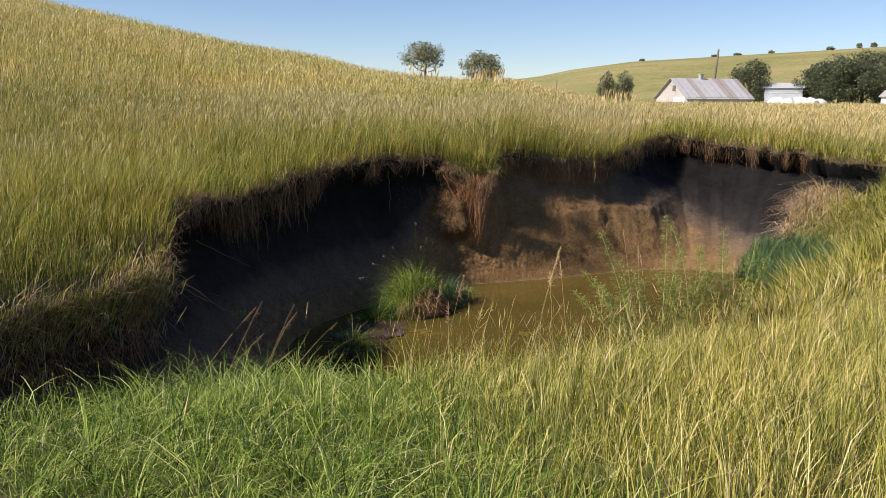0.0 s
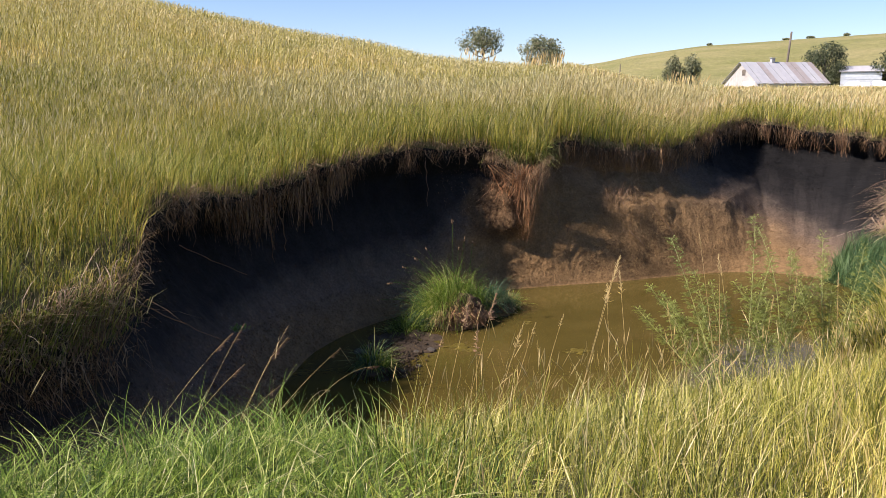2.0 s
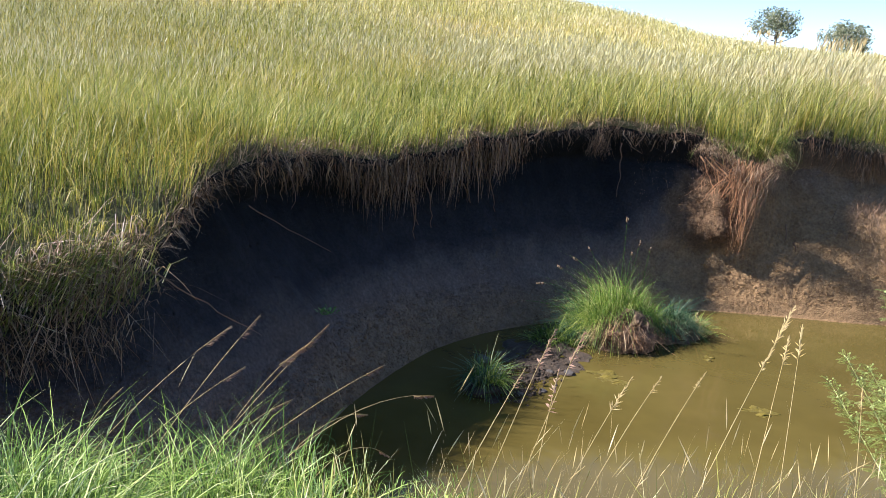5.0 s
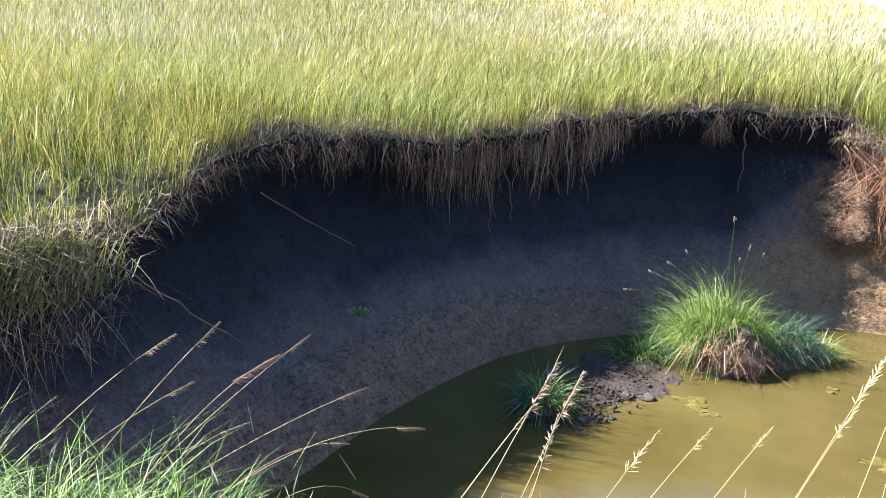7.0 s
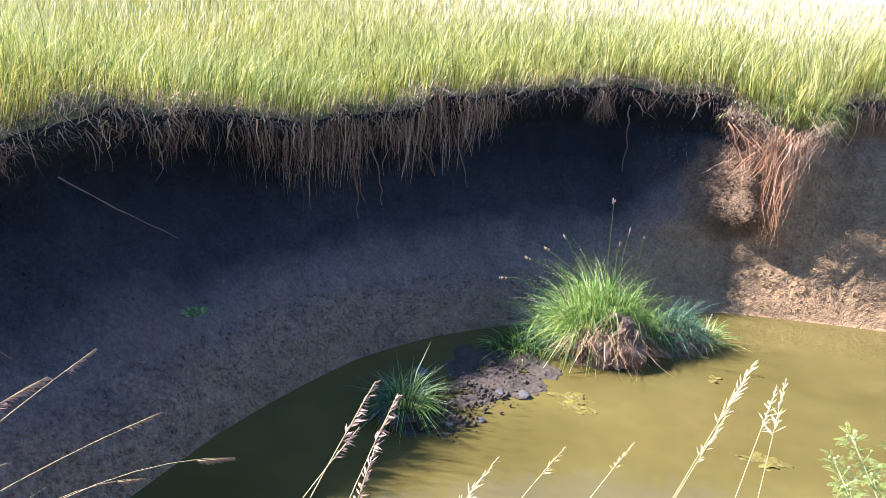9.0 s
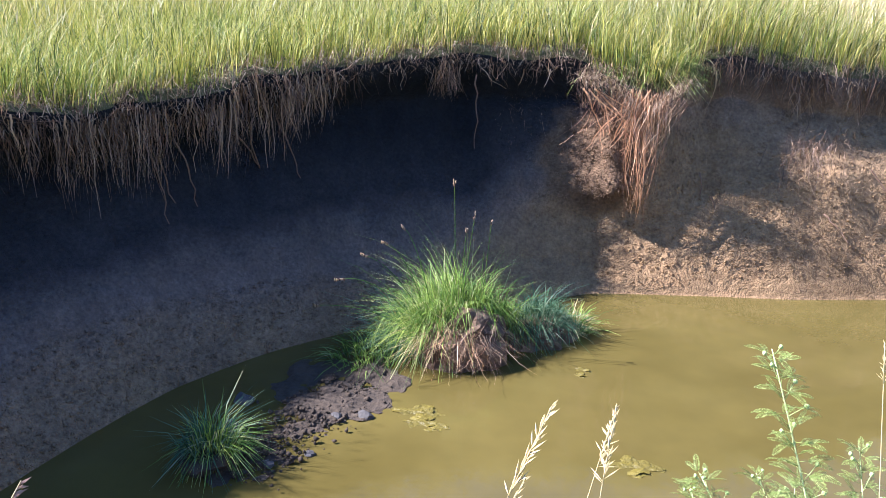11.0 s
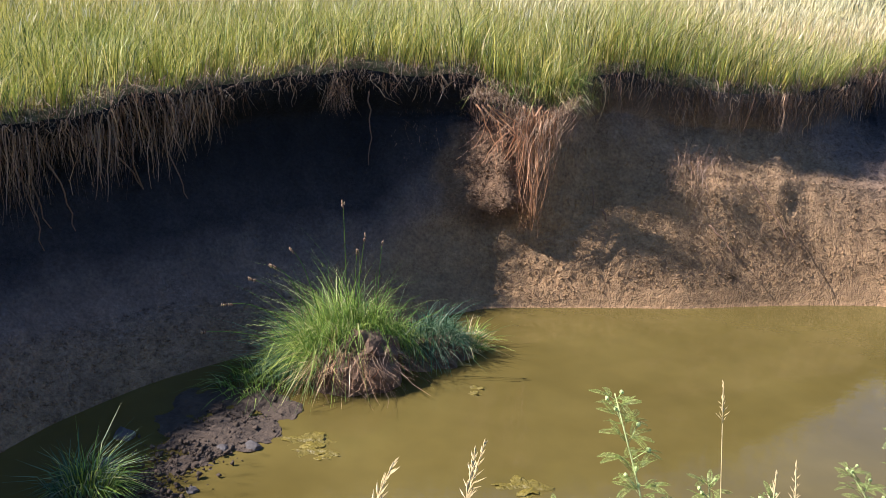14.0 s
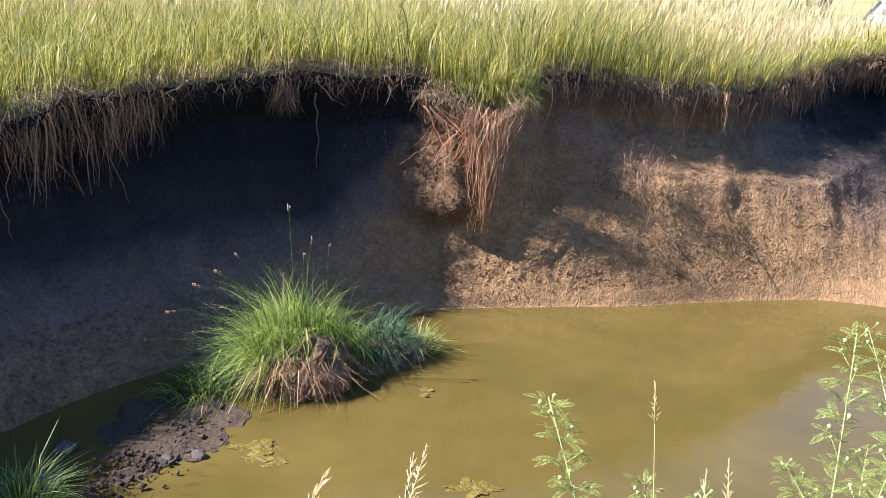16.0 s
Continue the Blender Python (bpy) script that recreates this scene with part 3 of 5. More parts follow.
patchy = np.array([noise.noise((a * 0.22, b * 0.22, 2.0)) for a, b, c in quad_mid[:, INNER - 1:].reshape(-1, 3)]).reshape(NS, -1)
golden = np.zeros(quad_area.shape)
golden[:, INNER - 1:] = np.clip(0.65 + 0.8 * patchy, 0.1, 1.1)
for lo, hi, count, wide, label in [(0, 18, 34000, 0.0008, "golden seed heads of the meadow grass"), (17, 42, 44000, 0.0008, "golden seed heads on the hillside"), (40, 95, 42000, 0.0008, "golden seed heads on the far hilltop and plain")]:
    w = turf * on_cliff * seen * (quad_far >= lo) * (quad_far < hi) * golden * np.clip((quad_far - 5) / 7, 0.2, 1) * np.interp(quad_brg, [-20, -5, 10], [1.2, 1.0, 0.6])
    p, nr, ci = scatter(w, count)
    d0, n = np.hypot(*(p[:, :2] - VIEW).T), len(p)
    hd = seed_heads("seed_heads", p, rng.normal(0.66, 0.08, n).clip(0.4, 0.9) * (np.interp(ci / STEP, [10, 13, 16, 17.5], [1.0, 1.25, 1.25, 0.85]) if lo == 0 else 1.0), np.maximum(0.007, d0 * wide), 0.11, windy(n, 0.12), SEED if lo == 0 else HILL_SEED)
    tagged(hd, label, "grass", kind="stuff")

# a tall stand of pale seed heads along the north-eastern edge
w = turf * (quad_seat > 13.8) * (quad_seat < 17.7) * (quad_row < INNER + 9)
p, nr, ci = scatter(w * 1.0, 6200)
n = len(p)
stand = seed_heads("seed_heads", p, rng.normal(0.88, 0.10, n).clip(0.5, 1.15), 0.008, 0.14, windy(n, 0.10), SEED)
tagged(stand, "tall pale seed heads standing along the bank's edge", "grass", kind="stuff")

# the golden plain beyond the eastern bank
w = turf * on_cliff * (quad_brg > 1.0) * (quad_brg < 42) * (quad_far > 11) * (quad_far < 75)
p, nr, ci = scatter(w * (20 / np.maximum(quad_far, 1)) ** 1.3 * np.interp(quad_brg, [1, 8], [0.3, 1.0]), 34000)
d0, n = np.hypot(*(p[:, :2] - VIEW).T), len(p)
plain = seed_heads("seed_heads", p, rng.normal(0.58, 0.08, n).clip(0.35, 0.85), np.maximum(0.008, d0 * 0.0008), 0.15, windy(n, 0.10), STRAW)
tagged(plain, "ripe golden seed heads across the plain", "grass", kind="stuff")

# thinner grass on the ground round about
w = (turf * (1 - on_cliff * seen) * (quad_far < 30) + (quad_row >= 46) * ~on_cliff * (quad_far < 30)) * (quad_far > 8.5)
p, nr, ci = scatter(w * (10 / np.maximum(quad_far, 1)), 45000)
n = len(p)
around = blades("field_grass", p, rng.normal(0.42, 0.10, n).clip(0.15, 0.8), 0.03, windy(n), rng.random(n) * 0.3, FIELD, segments=1)
tagged(around, "open yellow-green meadow grass all round the pond", "grass", kind="stuff")

# near bank: lush on the west, yellow-green on the east
near_zone = (quad_seat >= 22.3) & (quad_seat <= 31.4) & (quad_row >= 46) & (quad_far < 9)
east = np.clip((quad_mid[..., 0] - (-0.3) + 0.25 * (quad_mid[..., 1] - 5)) / 1.0, 0, 1)
p, lean, tall, ci = clumps(near_zone * (1 - east) * np.interp(quad_mid[..., 1], [0.5, 4.5], [0.5, 1.8]) * (1 + 0.9 * ((quad_mid[..., 0] < -0.8) & (quad_mid[..., 1] > 4.3))), 2150, 36, 0.13, 0.9, 0.6, 0.30)
tall = tall ** 1.7
n = len(p)
to_water = np.hypot(*(p[:, :2] - lip[ci, :2]).T)
lush = blades("lush_grass", p, (rng.normal(0.31, 0.085, n) * tall).clip(0.08, 0.52) * np.interp(p[:, 0], [-2.4, -1.4], [0.72, 0.95]) * (lambda f: np.interp(p[:, 1], [5.0, 6.0], [1.0, 1.08]) * (1 - f) + np.interp(to_water, [0, 1.0, 2.0], [0.26, 0.40, 1.0]) * f)(np.clip((p[:, 0] + 1.0) / 0.4, 0, 1)), rng.uniform(0.003, 0.0065, n), lean, 0.25 + rng.random(n) * 1.15, LUSH, segments=3)
tagged(lush, "lush drooping bright green grass on the near bank", "grass", kind="stuff")
p, lean, tall, ci = clumps(near_zone * east * np.interp(quad_mid[..., 1], [-2.0, 1.5], [0.4, 1.0]), 9300, 15, 0.055, 0.4, 0.7, 0.18)
n = len(p)
to_water = np.hypot(*(p[:, :2] - lip[ci, :2]).T)
yellow = blades("bank_grass", p, (rng.normal(0.43, 0.11, n) * tall).clip(0.12, 0.72) * np.where(p[:, 0] < 0.8, np.interp(to_water, [0, 0.9, 1.8], [0.22, 0.42, 1.0]), np.interp(to_water, [0, 0.7, 1.6], [0.38, 0.6, 1.0])), rng.uniform(0.0025, 0.0055, n), lean, rng.random(n) * 0.9, YELLOW)
p, nr, ci = scatter(near_zone * (0.06 + east), 5000)
n = len(p)
hd = seed_heads("seed_heads", p, rng.normal(0.60, 0.09, n).clip(0.4, 0.85) * np.interp(np.hypot(*(p[:, :2] - lip[ci, :2]).T), [0, 0.8, 1.6], [0.7, 0.85, 1.0]), 0.0048, 0.12, windy(n, 0.2, 0.5), STRAW)
east_slope = (quad_seat > 21.4) & (quad_seat < 23.2) & (quad_row >= 25) & (quad_row < INNER)
east_slope |= (quad_seat > 22.5) & (quad_seat < 24.8) & (quad_row >= 7) & (quad_row < INNER)
p2, lean2, tall2, _ = clumps(east_slope * 1.0, 1900, 12, 0.08, 0.5, -0.8, 0.2)
n2 = len(p2)
slope_grass = blades("slope_grass", p2, (rng.normal(0.48, 0.1, n2) * tall2).clip(0.15, 0.8), 0.013, lean2, rng.random(n2) * 0.8, YELLOW)
tagged(slope_grass, "yellow-green grass arching over the eastern slope", "grass", kind="stuff")
tagged(hd, "pale seed heads above the near bank's grass", "grass", kind="stuff")
tagged(yellow, "dense yellow-green grass on the near bank", "grass", kind="stuff")

# ---- shared builders ----
def empty(name, at, label="", category="", group=""):
    ob = new(name)
    ob.location = at
    return tagged(ob, label, category, group)


def part(name, bm, material, parent, label=""):
    me = bpy.data.meshes.new(name)
    bm.to_mesh(me)
    bm.free()
    me.materials.append(material)
    ob = new(name, me)
    ob.parent = parent
    return tagged(ob, label)


def tube(bm, points, r0, r1, sides=5):
    """A tapered tube along points."""
    pts = [Vector(p) for p in points]
    rings = []
    for i, p in enumerate(pts):
        d = (pts[min(i + 1, len(pts) - 1)] - pts[max(i - 1, 0)]).normalized()
        u = d.orthogonal().normalized()
        w = d.cross(u)
        r = r0 + (r1 - r0) * i / (len(pts) - 1)
        rings.append([bm.verts.new(p + (u * math.cos(a) + w * math.sin(a)) * r) for a in np.arange(sides) / sides * 2 * math.pi])
    for q, s in zip(rings, rings[1:]):
        for k in range(sides):
            bm.faces.new((q[k], q[(k + 1) % sides], s[(k + 1) % sides], s[k])).smooth = True
    bm.faces.new(rings[0][::-1])
    bm.faces.new(rings[-1])


def arc(a, b, sag, n=8, side=(0, 0, 1)):
    """Points from a to b, bowed by sag along side."""
    a, b, side = Vector(a), Vector(b), Vector(side)
    return [a.lerp(b, t) + side * sag * 4 * t * (1 - t) for t in np.linspace(0, 1, n)]


def lump(bm, centre, size, seed, rough=0.25, detail=2):
    """A lumpy clod of earth or stone."""
    made = bmesh.ops.create_icosphere(bm, subdivisions=detail, radius=1.0)["verts"]
    for v in made:
        k = 1 + rough * noise.noise(v.co * 1.6 + Vector((seed * 7.1, 0, seed))) + rough * 0.5 * noise.noise(v.co * 4.0 + Vector((0, seed * 3.3, 0)))
        v.co = Vector(centre) + Vector((v.co.x * size[0], v.co.y * size[1], v.co.z * size[2])) * k


def ribbons(name, paths, width, material, parent=None):
    """Thin strips that follow paths (n x k x 3), tapering to their ends, in one mesh."""
    n, k, _ = paths.shape
    ang = rng.random(n) * np.pi
    side = np.column_stack((np.cos(ang), np.sin(ang), np.zeros(n)))[:, None, :] * np.broadcast_to(width, (n,))[:, None, None] / 2
    taper = np.linspace(1, 0.25, k)[None, :, None]
    v = np.stack((paths - side * taper, paths + side * taper), axis=2).reshape(-1, 3)
    base = np.arange(n)[:, None, None] * 2 * k
    seg = np.arange(k - 1)[None, :, None] * 2
    loops = (base + seg + np.array([0, 1, 3, 2])[None, None, :]).reshape(-1)
    m = n * (k - 1)
    return strips(name, v, loops, np.arange(m) * 4, np.full(m, 4), material, parent)


def hang(start, length, sway, k=6):
    """Paths that hang from their starts with a wavering line."""
    n = len(start)
    t = np.linspace(0, 1, k)
    drift = rng.normal(0, 1, (n, 1, 2)) * sway * t[None, :, None] ** 1.3 + np.cumsum(rng.normal(0, 0.012, (n, k, 2)), axis=1)
    out = np.repeat(start[:, None, :], k, axis=1)
    out[..., :2] += drift
    out[..., 2] -= length[:, None] * t[None]
    return out


def on_lip(seats):
    """Place, outward way and column on the lip for plan rows (fractions allowed)."""
    c = (np.asarray(seats) * STEP).astype(int) % NS
    return lip[c], out_dir[c], c


def seat_points(lo, hi, n, dens=None):
    """n plan rows between lo and hi, spread evenly along the lip's true length."""
    s = np.linspace(lo, hi, 600)
    pts = on_lip(s)[0]
    run = np.concatenate(([0], np.cumsum(np.linalg.norm(np.diff(pts, axis=0), axis=1))))
    return np.interp(rng.random(n) * run[-1], run, s)


# ---- roots and dead grass along the lip ----
# how long the roots hang along the lip, by plan row
ROOT_REACH = ([2.8, 5.5, 6.6, 7.2, 8.8, 9.5, 10.2, 11.8, 12.3, 13.6, 14.4, 15.0, 18.0, 21.0], [0.22, 0.28, 0.44, 0.62, 0.60, 0.32, 0.20, 0.20, 0.42, 0.42, 0.24, 0.42, 0.44, 0.44])


def root_clumps(centres, per, spread):
    """Hanging roots in clumps: each clump's strands draw together towards its own tip."""
    paths = []
    for q in centres:
        m = int(rng.integers(per[0], per[1]))
        long = np.interp(q, *ROOT_REACH) * (0.35 + 0.75 * rng.random())
        c0, od0, col = (v[0] for v in on_lip([q]))
        tang = np.array((-od0[1], od0[0]))
        side = rng.normal(0, rng.uniform(*spread), m)
        top = np.column_stack((c0[:2] + tang * side[:, None] + od0 * rng.uniform(-0.05, 0.14, m)[:, None], c0[2] - rng.uniform(0.02, 0.16, m)))
        pull = rng.uniform(0.1, 0.7)
        swing = rng.normal(0, 0.05)
        ln = long * rng.uniform(0.35, 1.1, m)
        t = np.linspace(0, 1, 6)
        p = np.repeat(top[:, None, :], 6, axis=1)
        p[..., :2] += tang * ((swing - side * pull)[:, None] * t[None] ** 1.4)[..., None] + np.cumsum(rng.normal(0, 0.017, (m, 6, 2)), axis=1)
        p[..., 2] -= ln[:, None] * t[None]
        paths.append(p)
    return np.concatenate(paths)


strands = np.concatenate((root_clumps(seat_points(2.8, 19.8, 190), (3, 24), (0.03, 0.12)), root_clumps(seat_points(6.4, 9.4, 46), (10, 40), (0.03, 0.11)), root_clumps(seat_points(13.9, 20.8, 150), (12, 34), (0.03, 0.10))))
n = len(strands)
fringe = ribbons("root_fringe", strands, 0.004 + 0.011 * rng.random(n) ** 1.6, ROOT)
tagged(fringe, "brown grass roots hanging in a curtain below the turf", "roots", kind="stuff")

# pale curled roots and stems that stick out of the torn turf
n = 2800
lp0, od, _ = on_lip(seat_points(3.0, 20.5, n))
turn0, bend = rng.random(n) * 6.28, rng.normal(0, 0.9, n)
t7 = np.linspace(0, 1, 7)
ang = turn0[:, None] + bend[:, None] * t7[None] * 2
stepl = (rng.uniform(0.05, 0.24, n) / 6)[:, None]
tang = np.column_stack((-od[:, 1], od[:, 0]))
curl = np.empty((n, 7, 3))
across, down = np.cumsum(np.cos(ang) * stepl, axis=1), np.cumsum(np.sin(ang) * stepl, axis=1)
curl[..., :2] = lp0[:, None, :2] - od[:, None, :] * (rng.uniform(-0.05, 0.06, n)[:, None] + 0.09 * t7[None])[..., None] + tang[:, None, :] * across[..., None]
curl[..., 2] = lp0[:, None, 2] - rng.uniform(0.0, 0.17, n)[:, None] - np.abs(down) * 0.5 + down * 0.35
frizz = ribbons("curled_root_fringe", curl, 0.003 + 0.004 * rng.random(n), DEAD)
tagged(frizz, "pale curled roots and stems sticking out of torn turf", "roots", kind="stuff")

ss = seat_points(1.2, 21.5, 11000)
lp0, od, _ = on_lip(ss)
n = len(ss)
start = lp0.copy()
start[:, :2] += od * rng.uniform(-0.07, 0.18, n)[:, None]
start[:, 2] += rng.uniform(-0.13, 0.03, n)
lean = np.column_stack((-od * rng.uniform(0.0, 0.8, n)[:, None] + rng.normal(0, 0.5, (n, 2)), rng.uniform(-0.6, 0.2, n)))
thatch = blades("dead_grass_fringe", start, rng.uniform(0.06, 0.26, n), rng.uniform(0.004, 0.008, n), lean, rng.uniform(0.1, 1.0, n), DEAD)
tagged(thatch, "grey-tan dead grass and torn turf on the edge", "dead grass", kind="stuff")

# a thick mat of dry grass falls over the western corner
ss = seat_points(0.6, 3.1, 4600)
lp0, od, _ = on_lip(ss)
n = len(ss)
start = lp0.copy()
deep = rng.random(n)
start[:, :2] += od * (rng.uniform(-0.10, 0.30, n) - 0.20 * np.sin(deep * 3.0))[:, None]
start[:, 2] += 0.08 - 0.64 * deep
lean = np.column_stack((-od * rng.uniform(-0.1, 0.5, n)[:, None] + rng.normal(0, 0.45, (n, 2)), rng.uniform(-1.2, 0.1, n)))
tall = rng.uniform(0.08, 0.36, n)
curl = rng.uniform(0.3, 1.5, n)
# pale blades grow fewer with depth: colour carries the shade of the lower mat
pale = rng.random(n) < 0.72 - 0.4 * deep
mat_w = blades("dry_grass_mat", start[pale], tall[pale], rng.uniform(0.003, 0.007, pale.sum()), lean[pale], curl[pale], DEAD, segments=3)
tagged(mat_w, "matted dry tan grass hanging over the bank's corner", "dead grass", kind="stuff")
mat_d = blades("dry_grass_mat", start[~pale], tall[~pale], rng.uniform(0.003, 0.007, (~pale).sum()), lean[~pale], curl[~pale], ROOT, segments=3)
tagged(mat_d, "brown roots and litter, toned for shade, low in the hanging grass mat", "dead grass", kind="stuff")
# long bleached straw arching out of the mat into the sun
n = 700
lp0, od, _ = on_lip(seat_points(0.8, 3.3, n))
start = lp0.copy()
deep = rng.random(n) ** 1.3
start[:, :2] -= od * (rng.uniform(-0.12, 0.06, n) + 0.10 * deep)[:, None]
start[:, 2] += 0.10 - 0.38 * deep
lean = np.column_stack((-od * rng.uniform(0.0, 0.6, n)[:, None] + rng.normal(0, 0.40, (n, 2)), rng.uniform(-0.5, 0.2, n)))
arching = blades("bleached_straw", start, rng.uniform(0.16, 0.42, n), rng.uniform(0.004, 0.007, n), lean, rng.uniform(0.2, 1.1, n), BLEACHED, segments=3)
tagged(arching, "bleached pinkish straw arching off the bank's corner", "dead grass", kind="stuff")
# green shoots that grow through the mat
for material, count, label in [(LIPGREEN, 1500, "green grass shoots growing through the dry mat"), (YELLOW, 700, "sunlit yellow-green grass trailing over the dry mat"), (DEAD, 1300, "reddish-tan straw strands caught on the dry mat")]:
    n = count
    lp0, od, _ = on_lip(seat_points(0.8, 3.1, n))
    start = lp0.copy()
    deep = rng.random(n) ** 1.4
    start[:, :2] += od * (rng.uniform(-0.12, 0.2, n) - 0.22 * np.sin(deep * 3.0))[:, None]
    start[:, 2] += 0.06 - 0.38 * deep
    shoots = blades("mat_shoots", start, rng.uniform(0.12, 0.36, n), 0.006, np.column_stack((-od * 0.5 + rng.normal(0, 0.35, (n, 2)), np.zeros(n))), rng.uniform(0.2, 1.0, n), material)
    tagged(shoots, label, "grass", kind="stuff")

# the torn clump hanging under the lip
n = 230
start = np.array((-1.31, 13.08, 1.98)) + rng.normal(0, 1, (n, 3)) * (0.07, 0.05, 0.05)
clump = ribbons("hanging_turf_shred", hang(start, rng.uniform(0.06, 0.28, n), 0.06), 0.005, ROOT)
tagged(clump, "shred of grey dead turf dangling under the bank's edge", "dead grass")

# ---- the spur: green clump above, a bundle of orange roots below ----
spur = empty("overhanging_grass_clump", (0.25, 14.02, 1.92), "bright green grass clump drooping over a bank spur", "grass clump")
for k in range(7):
    n = 520
    c = np.array((-0.24 + 0.085 * k, 0.04 + 0.05 * math.sin(k * 2.2), -0.02))
    start = c + np.column_stack((rng.normal(0, 0.09, n), rng.normal(0.03, 0.10, n), rng.uniform(-0.10, 0.06, n)))
    lean = np.column_stack((rng.normal(0.10 + 0.05 * k, 0.30, n), rng.normal(-0.40, 0.28, n)))
    blades("tuft", start, rng.uniform(0.22, 0.60, n), 0.006, lean, rng.uniform(0.3, 1.3, n), YELLOW if k % 2 else LUSH, spur)

RUSTY = blade_material("rusty_roots", [(0.0, (0.20, 0.09, 0.036)), (0.5, (0.46, 0.23, 0.095)), (1.0, (0.68, 0.41, 0.20))], [(0.3, (0.7, 0.68, 0.66)), (0.7, (1.1, 1.05, 1.0))], 3.0, 0.05)
bundle = empty("root_bundle", (0.34, 13.61, 1.78), "orange-brown root bundle hanging below a turf spur", "roots")


def root_path(top, end, bow, wobble, k=9):
    """A root that hangs from top to end, bowed and kinked."""
    walk_off = np.cumsum(rng.normal(0, wobble, (k, 2)), axis=0)
    return [p + Vector((walk_off[i, 0], walk_off[i, 1] * 0.5, 0)) for i, p in enumerate(arc(top, end, bow, k, (1, 0.2, 0)))]


for i in range(26):
    if i < 9:           # the tail, drawn together
        top, end = (rng.uniform(-0.05, 0.2), 0.02, rng.uniform(-0.1, 0.05)), (rng.normal(0.09, 0.03), -0.06, -rng.uniform(0.7, 1.15))
    elif i < 17:        # spread over the soil
        top, end = (rng.uniform(-0.3, 0.1), 0.0, rng.uniform(-0.25, 0.0)), (rng.uniform(-0.40, -0.05), -0.02, -rng.uniform(0.5, 0.85))
    else:               # short ones along the turf
        top, end = (rng.uniform(-0.5, 0.25), 0.05, 0.02), (rng.uniform(-0.5, 0.25), 0.0, -rng.uniform(0.2, 0.5))
    bm = bmesh.new()
    tube(bm, root_path(top, end, rng.normal(0, 0.05), 0.012), rng.uniform(0.004, 0.010), 0.002, 4)
    part("root", bm, RUSTY, bundle)


def root_spray(n, top_x, top_z, end_x, low, forward):
    """Fine wavering roots between two bands."""
    t = np.linspace(0, 1, 8)
    x0, x1 = rng.uniform(*top_x, n), rng.normal(*end_x, n)
    p = np.zeros((n, 8, 3))
    ln = rng.uniform(*low, n)
    reach = (ln / low[1])[:, None]
    p[..., 0] = x0[:, None] + (x1 - x0)[:, None] * t[None] ** 1.2 * reach
    p[..., 1] = rng.normal(0.02, 0.05, n)[:, None] + forward * t[None]
    p[..., 2] = rng.uniform(*top_z, n)[:, None] - ln[:, None] * t[None]
    p[..., :2] += np.cumsum(rng.normal(0, 0.024, (n, 8, 2)), axis=1)
    return p


ribbons("fine_root_mass", root_spray(85, (-0.08, 0.22), (-0.1, 0.05), (0.09, 0.04), (0.45, 1.12), -0.08), 0.005, RUSTY, bundle)
ribbons("fine_root_mass", root_spray(80, (-0.45, 0.15), (-0.30, 0.0), (-0.25, 0.2), (0.10, 0.45), -0.05), 0.004, RUSTY, bundle)
ribbons("fine_root_mass", root_spray(120, (-0.10, 0.42), (-0.12, 0.0), (0.12, 0.06), (0.10, 0.48), -0.05), 0.005, ROOT, bundle)
ribbons("fine_root_mass", root_spray(170, (-0.60, 0.40), (-0.05, 0.06), (-0.1, 0.3), (0.08, 0.36), -0.02), 0.004, ROOT, bundle)
# torn thatch along the clump's sagging underside
n = 900
bx = rng.uniform(-0.55, 0.42, n)
bz = 0.12 - 0.30 * np.exp(-((bx - 0.06) / 0.22) ** 2) + rng.normal(0, 0.035, n)
lean = np.column_stack((rng.normal(0, 0.8, n), rng.normal(-0.4, 0.4, n), rng.uniform(-0.8, 0.2, n)))
blades("torn_thatch", np.column_stack((bx, rng.normal(0.02, 0.05, n), bz)), rng.uniform(0.05, 0.16, n), 0.005, lean, rng.uniform(0.2, 1.2, n), DEAD, bundle)

PEAT = plain_material("root_clod", (0.055, 0.033, 0.017), (0.19, 0.118, 0.062), 38.0, 0.95, 0.8, dist=0.02)

# roots that slid down the face with the turf
n = 130
t8 = np.linspace(0, 1, 8)
tangle = rng.normal(0, 1, (n, 1, 3)) * (0.16, 0.04, 0.07) + np.cumsum(rng.normal(0, 0.03, (n, 8, 3)), axis=1)
tangle[..., 2] -= rng.uniform(0.0, 0.4, n)[:, None] * t8
tangle[..., 1] -= 0.30 * np.clip(-tangle[..., 2], 0, None)
tangle[..., 2] -= 0.06
slid = ribbons("slid_root_tangle", tangle, 0.005, ROOT)
slid.location = (1.88, 14.36, 1.42)
tagged(slid, "tangle of dry brown roots slid down the bank", "roots", kind="stuff")

# a felt of fine roots over the spur's bare lobe
lobe = (quad_seat > 11.3) & (quad_seat < 13.6) & (quad_row > 46) & (quad_row < INNER - 4)
p, nr, ci = scatter(lobe * 1.0, 3200)
n = len(p)
way = np.column_stack((rng.normal(0.15, 0.6, n), np.zeros(n), rng.normal(-0.8, 0.5, n)))
way -= nr * (way * nr).sum(1)[:, None]
way /= np.maximum(np.linalg.norm(way, axis=1), 1e-6)[:, None]
t6 = np.linspace(0, 1, 6)
felt = p[:, None, :] + way[:, None, :] * (rng.uniform(0.03, 0.15, n)[:, None] * t6[None])[..., None] + nr[:, None, :] * (0.006 + 0.02 * np.sin(t6 * np.pi))[None, :, None] * rng.uniform(0.5, 2.0, n)[:, None, None]
